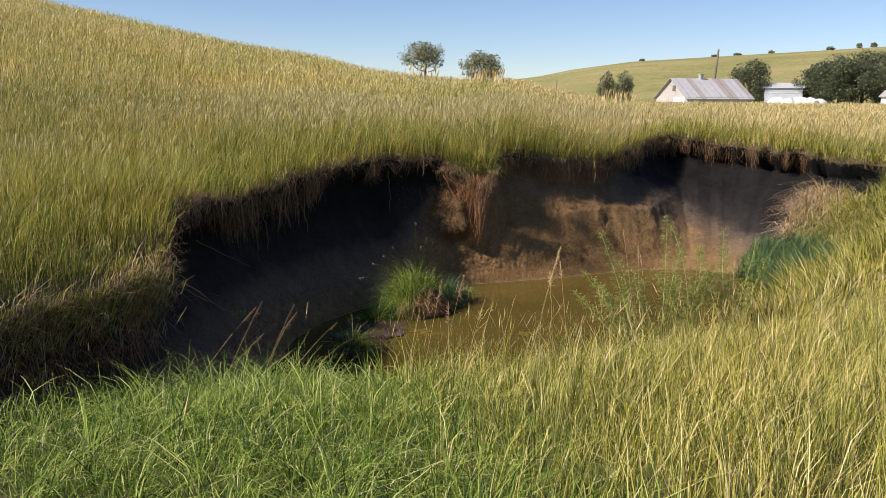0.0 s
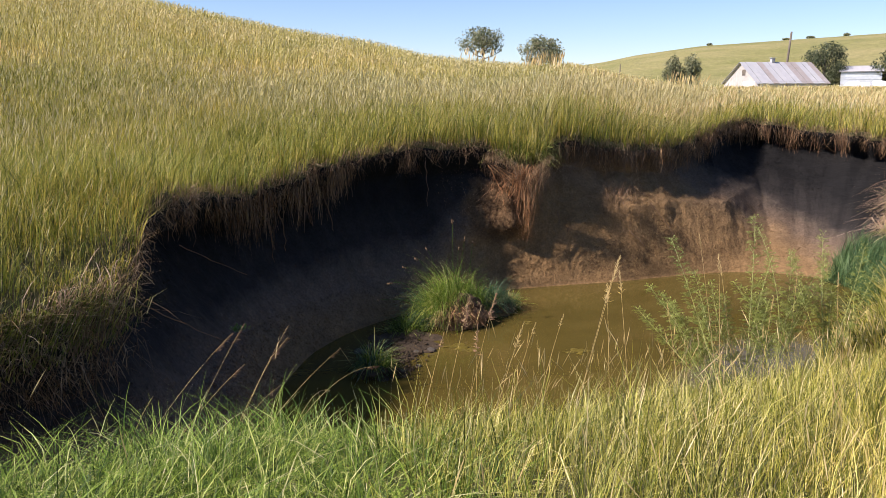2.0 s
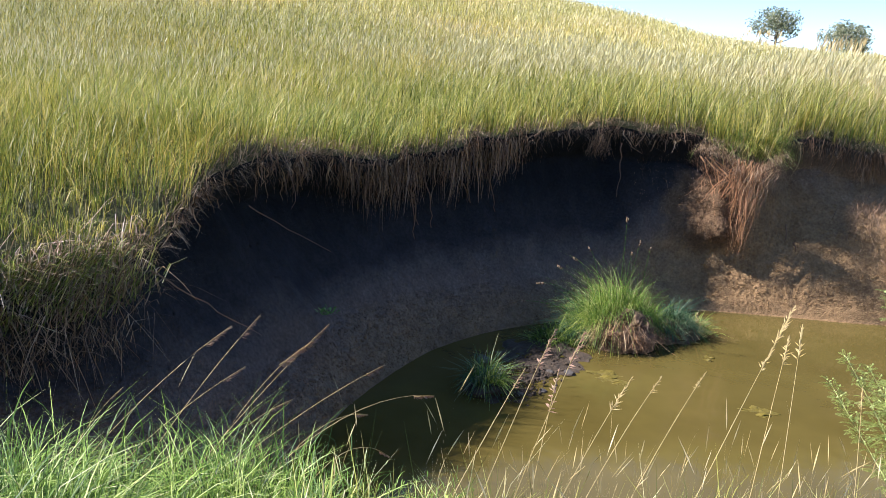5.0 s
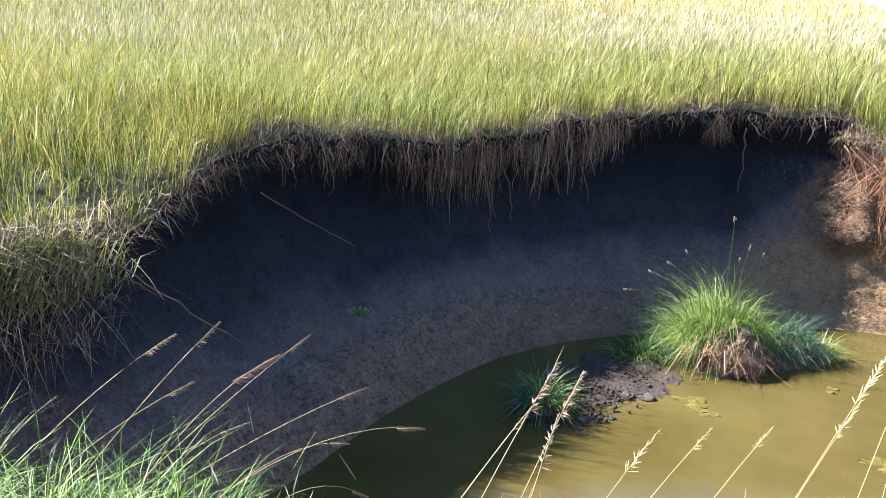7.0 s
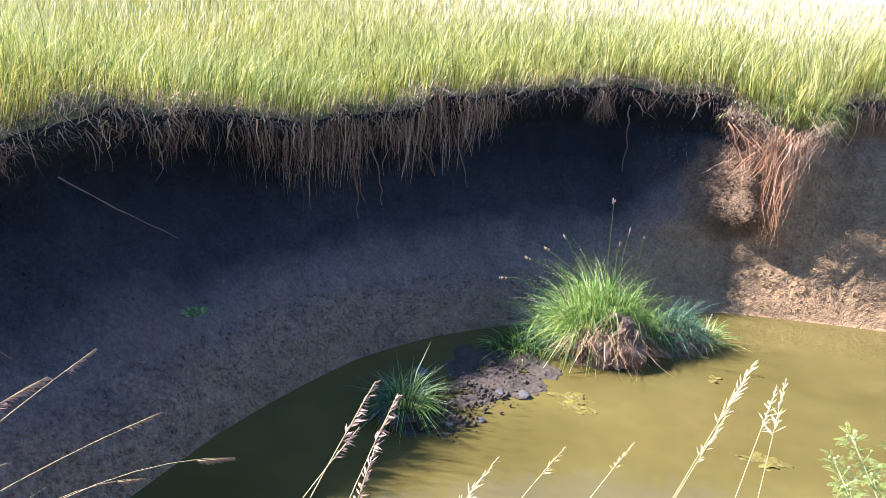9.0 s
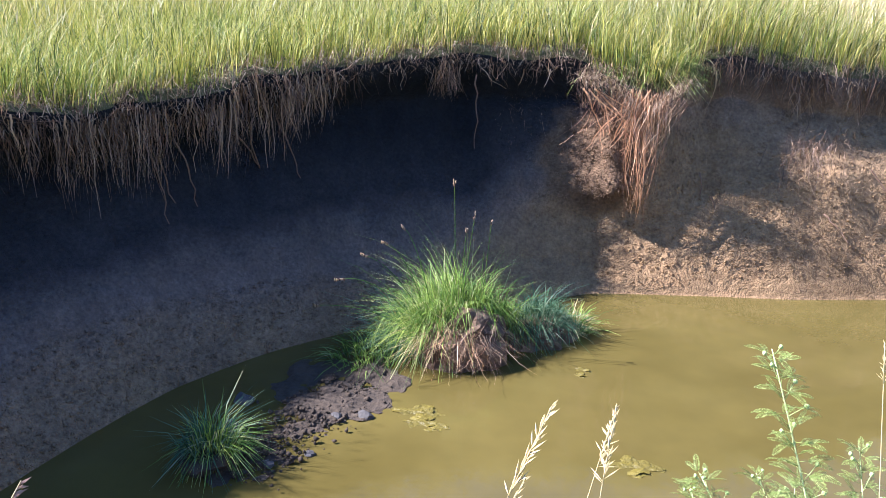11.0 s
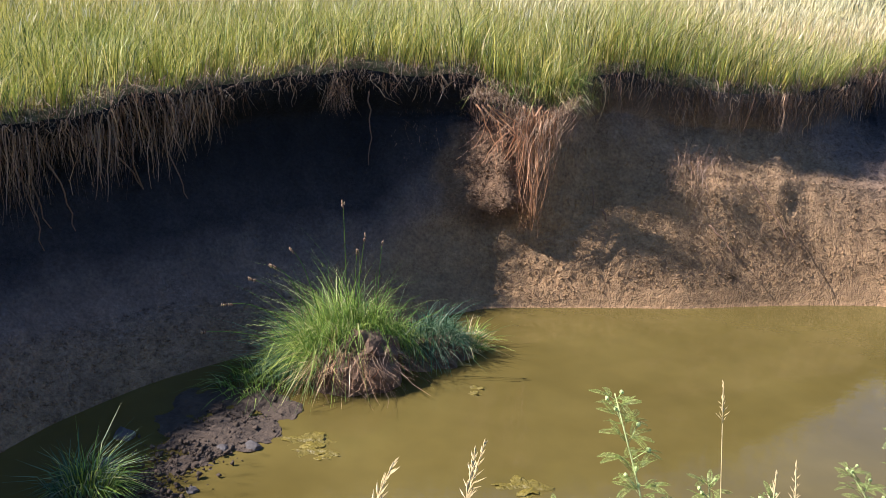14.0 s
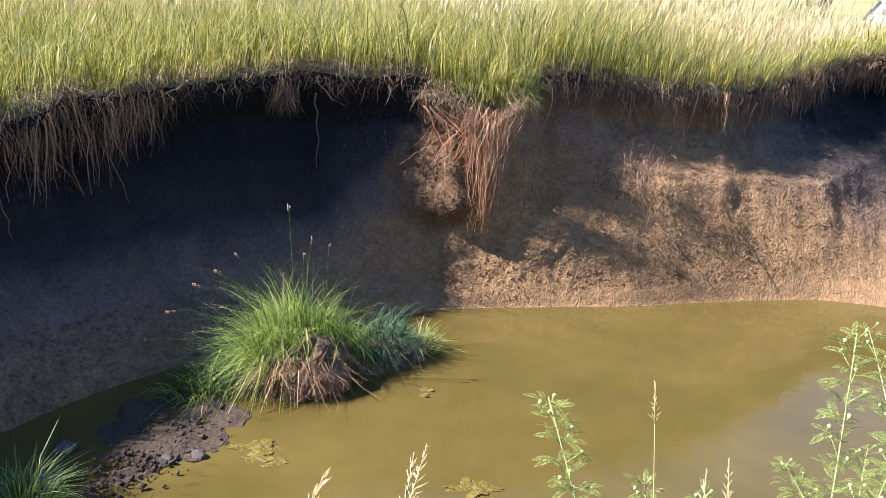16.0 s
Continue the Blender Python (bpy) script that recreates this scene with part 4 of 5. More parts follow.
felt += np.cumsum(rng.normal(0, 0.005, (n, 6, 3)), axis=1)
lobe_felt = ribbons("lobe_root_felt", felt, 0.003 + 0.003 * rng.random(n), ROOT)
tagged(lobe_felt, "felt of fine tan roots over the bare soil spur", "roots", kind="stuff")

# long loose roots, one thing each
def long_root(top, low, sag, r, name="hanging_root", label="long pale root hanging down the dark bank"):
    bm = bmesh.new()
    a, b = Vector(top), Vector(low)
    pts = [p - a + Vector((rng.normal(0, 0.01), rng.normal(0, 0.01), 0)) for p in arc(a, b, sag, 9, (0.6, 0.5, 0))]
    tube(bm, pts, r, r * 0.45, 5)
    th = part(name, bm, ROOT, None, label)
    th.location = a
    return tagged(th, category="root", group="hanging roots")


for top, low, sag in [((-2.30, 11.55, 1.60), (-2.28, 11.85, 0.77), -0.06), ((-2.42, 11.40, 1.55), (-2.32, 11.82, 0.95), 0.06), ((-2.62, 10.85, 1.55), (-2.60, 11.05, 0.80), -0.05),
                      ((-2.56, 10.95, 1.50), (-2.55, 11.15, 0.85), 0.05), ((-2.66, 10.75, 1.5), (-2.62, 10.9, 0.86), 0.04), ((-2.2, 11.75, 1.6), (-2.13, 11.95, 1.05), 0.02),
                      ((1.02, 14.05, 0.85), (1.17, 14.02, 0.42), 0.02), ((0.90, 14.1, 1.05), (0.92, 14.05, 0.55), 0.02), ((2.35, 14.55, 1.15), (2.75, 14.4, 0.62), 0.03),
                      ((0.18, 13.72, 0.75), (0.22, 13.62, 0.38), 0.02), ((2.0, 14.25, 0.75), (2.25, 14.15, 0.52), 0.02), ((-1.05, 13.2, 1.9), (-1.02, 13.12, 1.25), 0.03)]:
    long_root(top, low, sag, 0.008)
for top, low, sag in [((-2.45, 7.9, 1.65), (-2.05, 8.35, 1.30), 0.0), ((-2.25, 6.75, 1.45), (-1.75, 7.15, 1.05), 0.0), ((-2.85, 9.75, 1.78), (-2.62, 9.95, 1.70), 0.02), ((-2.83, 9.9, 1.72), (-2.55, 10.0, 1.74), 0.02)]:
    long_root(top, low, sag, 0.005, "dry_stalk", "dry straw stalk sticking out of the bank's edge")["category"] = "stalk"

# ---- crumbs of soil on face and beach ----
def crumbs(name, pos, size, material, label):
    """Small eight-sided clods, in one mesh."""
    n = len(pos)
    octa = np.array([(1, 0, 0), (0, 1, 0), (-1, 0, 0), (0, -1, 0), (0, 0, 1), (0, 0, -1)], float)
    v = octa[None] * rng.uniform(0.55, 1.25, (n, 6, 1)) + rng.normal(0, 0.18, (n, 6, 3))
    ang = rng.random(n) * 6.3
    rot = np.stack((np.stack((np.cos(ang), -np.sin(ang), 0 * ang), -1), np.stack((np.sin(ang), np.cos(ang), 0 * ang), -1), np.stack((0 * ang, 0 * ang, 1 + 0 * ang), -1)), 1)
    v = np.einsum("nij,nkj->nki", rot, v) * size[:, None, None] + pos[:, None, :]
    tri = np.array([(0, 1, 4), (1, 2, 4), (2, 3, 4), (3, 0, 4), (1, 0, 5), (2, 1, 5), (3, 2, 5), (0, 3, 5)])
    loops = (np.arange(n)[:, None, None] * 6 + tri[None]).reshape(-1)
    ob = strips(name, v.reshape(-1, 3), loops, np.arange(n * 8) * 3, np.full(n * 8, 3), material)
    ob.data.polygons.foreach_set("use_smooth", np.ones(n * 8, bool))
    return tagged(ob, label, "soil clods", kind="stuff")


face = (quad_row > 8) & (quad_row < INNER - 8) & (quad_seat > 2) & (quad_seat < 21.5)
p, nr, ci = scatter(face * (0.25 + 3.0 * (quad_seat > 12.0) * (quad_seat < 20)), 27000)
crumbs("soil_clods", p - nr * 0.005, 0.004 + rng.random(len(p)) ** 6 * 0.012, SOIL, "crumbly brown soil clods on the bare bank")
beach = (quad_row > 4) & (quad_row < 32) & (quad_seat > 2.5) & (quad_seat < 10)
p, nr, ci = scatter(beach * 1.0, 9000)
crumbs("beach_crumbs", p, 0.004 + rng.random(len(p)) ** 5 * 0.018, SOIL, "small grey-brown soil crumbs on the mud beach")

# ---- tussock standing in the pond ----
TUFT = blade_material("tussock_grass", [(0.0, (0.06, 0.115, 0.012)), (0.45, (0.19, 0.285, 0.030)), (0.8, (0.38, 0.45, 0.075)), (1.0, (0.62, 0.54, 0.24))], [(0.3, (0.8, 0.85, 0.8)), (0.7, (1.1, 1.05, 1.0))], 3.0)
SEDGE = blade_material("sedge", [(0.0, (0.035, 0.08, 0.035)), (0.55, (0.085, 0.16, 0.07)), (0.9, (0.19, 0.26, 0.13)), (1.0, (0.40, 0.36, 0.20))], [(0.3, (0.8, 0.85, 0.85)), (0.7, (1.1, 1.05, 1.0))], 3.0)
MUD = plain_material("wet_mud", (0.028, 0.019, 0.010), (0.078, 0.053, 0.030), 30.0, 0.95, 0.9, dist=0.02)


def cone_blades(name, base, spread, n, length, width, out, droop, material, parent, bias=(0, 0)):
    """Blades that fan out from an oval foot; out: how far the outer ones lean."""
    a, r = rng.random(n) * 2 * np.pi, np.sqrt(rng.random(n))
    off = np.column_stack((np.cos(a) * r * spread[0], np.sin(a) * r * spread[1], np.zeros(n)))
    lean = np.column_stack((np.cos(a), np.sin(a))) * (r * out)[:, None] + rng.normal(0, 0.18, (n, 2)) + np.array(bias)
    hgt = length * rng.uniform(0.6, 1.15, n) * (1.05 - 0.25 * r)
    return blades(name, np.array(base) + off, hgt, width, lean, rng.uniform(0.05, droop, n) + r * 0.25, material, parent)


TURN = math.radians(50)
tussock = empty("grass_tussock", (-0.46, 11.41, 0.0), "green grass tussock on a brown root clod in water", "grass tussock")


def clod(name, centre, size, seed, top, label):
    """A torn block of roots and soil, turned along the tussock, with a rough flat top."""
    bm = bmesh.new()
    lump(bm, (0, 0, 0), size, seed, 0.35, 4)
    for v in bm.verts:
        q = v.co + noise.noise_vector(v.co * 7) * 0.05 + noise.noise_vector(v.co * 21) * 0.024 + noise.noise_vector(v.co * 55) * 0.010
        v.co = Vector((q.x * math.cos(TURN) - q.y * math.sin(TURN), q.x * math.sin(TURN) + q.y * math.cos(TURN), min(q.z, top + 0.06 * noise.noise(q * 6)))) + Vector(centre)
    return part(name, bm, PEAT, tussock, label)


clod("root_clod", (0.06, 0.0, 0.10), (0.33, 0.27, 0.34), 2, 0.29, "brown fibrous root clod")
clod("low_clod", (0.46, 0.57, 0.03), (0.32, 0.20, 0.15), 5, 0.12, "low soil tail of the tussock")


def along(n, long, wide, z0, z1):
    """Places over an oval that lies along the tussock."""
    a, r = rng.random(n) * 2 * np.pi, np.sqrt(rng.random(n))
    x, y = np.cos(a) * r * long, np.sin(a) * r * wide
    way = np.column_stack((np.cos(a) * math.cos(TURN) - np.sin(a) * math.sin(TURN), np.cos(a) * math.sin(TURN) + np.sin(a) * math.cos(TURN)))
    return np.column_stack((x * math.cos(TURN) - y * math.sin(TURN), x * math.sin(TURN) + y * math.cos(TURN), z0 + (z1 - z0) * (1 - r ** 2))), way, r


def fan(name, centre, n, long, wide, z0, z1, length, width, out, droop, material, bias=(0, 0)):
    p, way, r = along(n, long, wide, z0, z1)
    lean = way * (r ** 1.3 * out)[:, None] + rng.normal(0, 0.34, (n, 2)) + np.array(bias)
    hgt = length * rng.uniform(0.30, 1.05, n) ** 1.2 * (1.15 + 0.25 * rng.random(n) ** 4 - 0.3 * r)
    return blades(name, p + np.array(centre), hgt, width, lean, rng.uniform(0.0, droop, n) + r ** 2 * 0.55, material, tussock, segments=3)


for k, (cx, cy, cz, cl, cw, n, ln, bx, by) in enumerate([(-0.20, -0.14, 0.30, 0.14, 0.10, 800, 0.46, -0.42, -0.02), (-0.08, -0.04, 0.38, 0.18, 0.14, 1200, 0.50, -0.12, 0.05), (0.02, 0.06, 0.38, 0.16, 0.14, 900, 0.52, 0.02, 0.05),
        (0.14, 0.16, 0.36, 0.14, 0.11, 700, 0.42, 0.16, 0.08), (-0.16, 0.10, 0.34, 0.14, 0.12, 600, 0.42, -0.28, 0.2), (0.06, -0.04, 0.37, 0.16, 0.08, 300, 0.36, 0.12, 0.0), (0.24, 0.28, 0.28, 0.14, 0.10, 400, 0.36, 0.35, 0.0)]):
    fan("foliage", (cx, cy, 0), int(n * 0.75), cl, cw, cz - 0.06, cz, ln * 1.22, 0.0038, 0.42, 1.9, TUFT, (bx - 0.16, by + 0.06))
fan("side_foliage", (-0.34, -0.10, 0), 1200, 0.24, 0.18, 0.02, 0.18, 0.40, 0.006, 0.6, 0.9, SEDGE, (-0.35, -0.05))
fan("foot_foliage", (-0.55, -0.36, 0), 330, 0.28, 0.22, 0.0, 0.04, 0.26, 0.007, 0.9, 0.5, LUSH, (-0.1, -0.2))
fan("tail_foliage", (0.44, 0.54, 0), 1150, 0.32, 0.15, 0.08, 0.24, 0.32, 0.006, 0.6, 1.3, SEDGE, (0.20, -0.2))
fan("end_foliage", (0.68, 0.84, 0), 220, 0.14, 0.12, 0.0, 0.06, 0.27, 0.007, 0.9, 0.4, LUSH, (0.2, 0.0))
fan("end_straw", (0.66, 0.80, 0), 160, 0.12, 0.10, 0.0, 0.06, 0.22, 0.007, 1.0, 0.6, STRAW, (0.2, -0.2))
fan("front_foliage", (-0.10, -0.20, 0), 260, 0.24, 0.12, 0.20, 0.32, 0.40, 0.0045, 0.6, 2.2, TUFT, (-0.25, -0.45))
fan("dead_straw", (0.02, -0.16, 0), 130, 0.36, 0.14, 0.16, 0.28, 0.26, 0.005, 1.0, 1.9, STRAW, (-0.15, -0.45))
st, way, r_ = along(900, 0.35, 0.31, 0.16, 0.34)
st += np.column_stack((way * (0.26 * (1 - r_))[:, None] * 0.75, np.zeros(900))) + (0.03, -0.03, 0)
skirt = hang(st, rng.uniform(0.04, 0.24, 900), 0.13)
skirt += np.cumsum(rng.normal(0, 0.010, skirt.shape), axis=1)
ribbons("root_skirt", skirt[:50], 0.005, DEAD, tussock)
ribbons("root_skirt", skirt[90:200], 0.004, RUSTY, tussock)
ribbons("root_skirt", skirt[220:900], 0.0045, ROOT, tussock)


def spikelet_mesh(material):
    bm = bmesh.new()
    v = [bm.verts.new(c) for c in ((0, 0, 0), (0.5, 1, 0), (1, 0, 0), (0.5, -1, 0), (0.45, 0, 1), (0.45, 0, -1))]
    for f in ((0, 1, 4), (1, 2, 4), (2, 3, 4), (3, 0, 4), (1, 0, 5), (2, 1, 5), (3, 2, 5), (0, 3, 5)):
        bm.faces.new([v[k] for k in f])
    me = bpy.data.meshes.new("spikelet")
    bm.to_mesh(me)
    bm.free()
    me.materials.append(material)
    return me


BROWN_SEED = blade_material("brown_seed", [(0.0, (0.22, 0.12, 0.065)), (0.5, (0.40, 0.25, 0.15)), (1.0, (0.58, 0.42, 0.28))], [(0.3, (0.8, 0.78, 0.76)), (0.7, (1.05, 1.0, 1.0))], 3.0, 0.2)
SPIKELET, BROWN_SPIKELET = spikelet_mesh(STRAW), spikelet_mesh(BROWN_SEED)


def seed_stalk(base, tip, head, sag, label, group, parent=None, droop=0.0, thick=0.0022, full=1.0, name="seed_stalk"):
    """A grass stalk: a bowed stem and an open head of drooping spikelets."""
    base, tip = Vector(base), Vector(tip)
    th = empty(name, base if parent is None else (0, 0, 0), label, "grass stalk", group) if parent is None else None
    shift = base if parent is None else Vector((0, 0, 0))
    pts = [p - shift for p in arc(base, tip, sag, 10)]
    bm = bmesh.new()
    tube(bm, pts, thick, thick * 0.5, 4)
    part("stem", bm, STRAW if full > 0.5 else LUSH, th or parent)
    d = (pts[-1] - pts[-3]).normalized()
    side = d.cross(Vector((0, 0, 1))).normalized()
    bm = bmesh.new()
    tube(bm, [pts[-1] - d * head, pts[-1]], thick * 0.8, thick * 0.4, 4)
    axis = part("seed_head", bm, STRAW if full > 0.5 else DEAD, th or parent)
    count = int(14 + head * 110)
    for i in range(count if parent is None else 0):
        t = i / count
        foot = pts[-1] - d * head * (1 - t)
        way = (d * 0.8 + side * rng.normal(0, 0.5) * (1.1 - t) + Vector((0, 0, -droop + rng.normal(0, 0.2)))).normalized()
        ln = head * rng.uniform(0.13, 0.26) * (1.15 - 0.6 * t)
        sp = new("spikelet", BROWN_SPIKELET if droop > 0.5 else SPIKELET)
        sp.parent = axis
        sp.matrix_local = Matrix.LocRotScale(foot, way.to_track_quat("X", "Z"), (ln, head * (0.020 if droop > 0.5 else 0.013), head * (0.016 if droop > 0.5 else 0.011)))
    if parent is not None:
        bm = bmesh.new()
        for i in range(7):
            lump(bm, pts[-1] - d * head * i / 8 + side * rng.normal(0, 0.004), (0.005, 0.005, 0.014), i, 0.5, 1)
        part("panicle", bm, ROOT, th or parent)
    return th


for base, tip, head in [((-0.02, 0.0, 0.3), (-0.02, -0.09, 1.34), 0.05), ((0.02, 0.0, 0.3), (0.13, -0.05, 1.12), 0.06), ((-0.15, -0.1, 0.3), (-0.33, -0.27, 1.02), 0.05), ((-0.2, -0.1, 0.3), (-0.46, -0.32, 0.90), 0.06),
                        ((-0.2, -0.1, 0.25), (-0.60, -0.36, 0.80), 0.07), ((-0.25, -0.1, 0.2), (-0.78, -0.42, 0.60), 0.09), ((-0.25, -0.15, 0.2), (-0.89, -0.52, 0.42), 0.04), ((0.15, 0.1, 0.3), (0.22, 0.04, 1.05), 0.03), ((0.0, 0.05, 0.3), (0.05, 0.0, 0.98), 0.03)]:
    seed_stalk(base, tip, head, float(rng.uniform(0.03, 0.16)), "", "", tussock, 0.5, 0.0036, 0.3)

# small tuft and the mud bar that joins it to the tussock
bar = empty("mud_bar", (-1.0, 10.1, -0.006), "low wet dark mud bar between two grass tufts", "mud bar")
for i, (x, y, sx, sy, sz) in enumerate([(-0.02, 0.35, 0.34, 0.34, 0.022), (0.06, 0.06, 0.24, 0.28, 0.016), (0.02, -0.28, 0.16, 0.3, 0.012), (0.03, -0.62, 0.20, 0.24, 0.015), (-0.25, 0.62, 0.20, 0.24, 0.022), (0.10, 0.68, 0.30, 0.26, 0.030), (0.26, 0.36, 0.22, 0.22, 0.022)]):
    bm = bmesh.new()
    lump(bm, (x, y, 0), (sx, sy, sz), 11 + i, 0.35, 5)
    for v in bm.verts:
        v.co += noise.noise_vector(v.co * 5) * 0.03 + noise.noise_vector(v.co * 13 + Vector((i, 0, 0))) * 0.012 + noise.noise_vector(v.co * 40) * 0.005
    part("mud_lump", bm, MUD, bar)
tuft = empty("small_grass_tuft", (-1.15, 9.42, 0.04), "small dark green sedge tuft on a mud bar", "grass tuft")
bm = bmesh.new()
lump(bm, (0, 0, 0.01), (0.17, 0.16, 0.08), 21, 0.3, 3)
part("clod", bm, MUD, tuft)
cone_blades("foliage", (-0.02, 0, 0.03), (0.10, 0.10), 300, 0.42, 0.008, 0.8, 1.3, SEDGE, tuft, (0.05, 0.05))
cone_blades("foliage", (0.04, 0.03, 0.03), (0.11, 0.09), 340, 0.44, 0.007, 0.7, 1.3, TUFT, tuft, (0.1, 0.05))
crumb_at = np.column_stack((rng.normal(-0.95, 0.13, 900), rng.uniform(9.35, 10.7, 900), rng.uniform(0.0, 0.03, 900)))
crumbs("mud_crumbs", crumb_at, 0.006 + rng.random(900) ** 3 * 0.018, MUD, "dark wet mud crumbs on the mud bar")
STONE = plain_material("mud_stone", (0.04, 0.033, 0.026), (0.10, 0.085, 0.068), 25.0, 0.9, 0.7)
for i, (x, y, s) in enumerate([(-1.42, 10.12, 0.07), (-1.30, 9.82, 0.06), (-0.85, 9.55, 0.045), (-0.62, 10.28, 0.05), (-0.78, 10.20, 0.04), (-0.70, 9.75, 0.035)]):
    bm = bmesh.new()
    lump(bm, (0, 0, 0), (s, s * 0.8, s * 0.6), 30 + i, 0.4, 2)
    ob = part("mud_stone", bm, STONE, None, "grey mud-coated stone lying in shallow water")
    ob.location = (x, y, s * 0.2)
    tagged(ob, category="stone", group="stones in the shallows")

# algae floating just at the surface
ALGA = plain_material("algae", (0.075, 0.056, 0.008), (0.15, 0.110, 0.013), 30.0, 0.5, 0.8, dist=0.02)
for i, (x, y, sx, sy) in enumerate([(-0.34, 10.46, 0.14, 0.09), (-0.22, 10.36, 0.12, 0.06), (0.46, 11.58, 0.06, 0.03), (0.10, 11.95, 0.18, 0.07), (1.03, 10.41, 0.13, 0.07), (0.46, 11.48, 0.05, 0.03)]):
    bm = bmesh.new()
    lump(bm, (0, 0, -0.004), (sx, sy, 0.012), 50 + i, 0.9, 4)
    for v in bm.verts:
        v.co += noise.noise_vector(v.co * 10) * 0.014 + noise.noise_vector(v.co * 30) * 0.004
    ob = part("algae_patch", bm, ALGA, None, "yellow-olive algae patch floating on the pond")
    ob.location = (x, y, 0.0)
    tagged(ob, category="algae", group="algae patches")

# a small weed on the shaded wall
LEAF = blade_material("leaf", [(0.0, (0.07, 0.15, 0.03)), (0.6, (0.16, 0.28, 0.06)), (1.0, (0.26, 0.38, 0.10))], [(0.3, (0.85, 0.9, 0.85)), (0.7, (1.1, 1.05, 1.0))], 4.0, 0.4)
def leaf_quad(bm, foot, way, wide, length):
    way = Vector(way).normalized()
    s = way.cross(Vector((0.1, 0.2, 1))).normalized() * wide
    f = Vector(foot)
    v = [bm.verts.new(c) for c in (f, f + way * length * 0.5 + s, f + way * length, f + way * length * 0.5 - s)]
    bm.faces.new(v)


weed = empty("wall_weed", (-2.30, 8.68, 0.66), "small green weed rooted in the shaded bank", "weed")
for i in range(9):
    bm = bmesh.new()
    a = i * 0.7
    w_ = Vector((0.9 * math.cos(a) + 0.5, 0.8 * math.sin(a), 0.45))
    tube(bm, [(0, 0, 0), w_ * 0.06], 0.002, 0.001, 3)
    for k in range(5):
        leaf_quad(bm, w_ * (0.03 + 0.015 * k), w_ + Vector((math.sin(k * 2.4), math.cos(k * 2.4), 0.2)), 0.011, 0.05)
    part("leaf", bm, LEAF, weed)

# ---- stalks on the near bank ----
LABEL_S = "dry tan grass stalk with a drooping seed head"
for base, tip, head, sag in [((-2.0, 6.0, 0.62), (-1.53, 6.60, 1.31), 0.17, 0.05), ((-1.78, 6.25, 0.62), (-1.54, 6.86, 1.30), 0.16, 0.03), ((-1.48, 6.2, 0.60), (-1.35, 7.28, 1.17), 0.15, 0.03), ((-1.45, 6.25, 0.60), (-1.27, 7.00, 1.165), 0.26, 0.10),
                             ((-1.82, 6.05, 0.62), (-1.48, 6.66, 1.07), 0.14, 0.04), ((-1.35, 6.1, 0.60), (-0.955, 7.28, 1.0), 0.15, 0.05), ((-1.15, 6.3, 0.60), (-0.69, 7.42, 0.82), 0.16, 0.15), ((-1.1, 6.3, 0.60), (-1.04, 7.26, 0.67), 0.14, 0.13),
                             ((-0.95, 6.4, 0.55), (-0.84, 7.19, 0.48), 0.13, 0.16), ((-1.5, 6.35, 0.60), (-1.27, 6.81, 0.875), 0.14, 0.05), ((-2.0, 5.9, 0.66), (-1.95, 6.25, 0.98), 0.08, 0.04)]:
    seed_stalk(base, tip, head, sag, LABEL_S, "western seed stalks", None, 0.7, 0.0019)
LABEL_P = "pale straw grass stalk with an upright plume"
for base, tip, head, sag in [((-0.15, 6.8, 0.5), (0.02, 7.37, 1.40), 0.24, 0.03), ((0.0, 6.9, 0.5), (0.22, 7.2, 1.48), 0.2, 0.03), ((0.1, 6.9, 0.5), (0.08, 7.3, 1.20), 0.22, 0.02), ((0.2, 7.0, 0.5), (0.42, 7.55, 1.15), 0.22, 0.03),
                             ((0.3, 7.1, 0.48), (0.52, 7.98, 1.04), 0.16, 0.04), ((0.5, 7.2, 0.45), (0.75, 8.1, 1.08), 0.14, 0.04), ((0.8, 7.3, 0.45), (1.16, 7.83, 1.64), 0.24, 0.02), ((0.8, 7.3, 0.45), (1.10, 7.85, 1.42), 0.18, 0.02),
                             ((-0.3, 6.8, 0.5), (-0.2, 7.6, 1.05), 0.16, 0.02), ((1.25, 7.55, 0.45), (1.22, 8.35, 1.40), 0.22, 0.02), ((1.1, 7.6, 0.45), (1.16, 8.75, 1.20), 0.24, 0.03), ((1.95, 7.7, 0.5), (1.85, 8.3, 1.74), 0.10, 0.02),
                             ((1.95, 7.7, 0.5), (1.98, 8.15, 1.60), 0.14, 0.10), ((2.1, 7.8, 0.5), (2.08, 8.5, 1.45), 0.12, 0.02), ((2.6, 8.2, 0.5), (2.75, 8.6, 1.35), 0.14, 0.02), ((3.1, 8.5, 0.5), (3.2, 8.9, 1.30), 0.14, 0.02),
                             ((1.6, 7.4, 0.5), (1.55, 7.9, 1.25), 0.12, 0.04), ((2.3, 7.9, 0.5), (2.45, 8.2, 1.25), 0.12, 0.04)]:
    seed_stalk(base, tip, head, sag, LABEL_P if tip[0] > 0.3 else "tan-brown dry grass stalk with a nodding seed head", "near-bank seed stalks", None, 0.15 if tip[0] > 0.3 else 0.6, 0.0025)

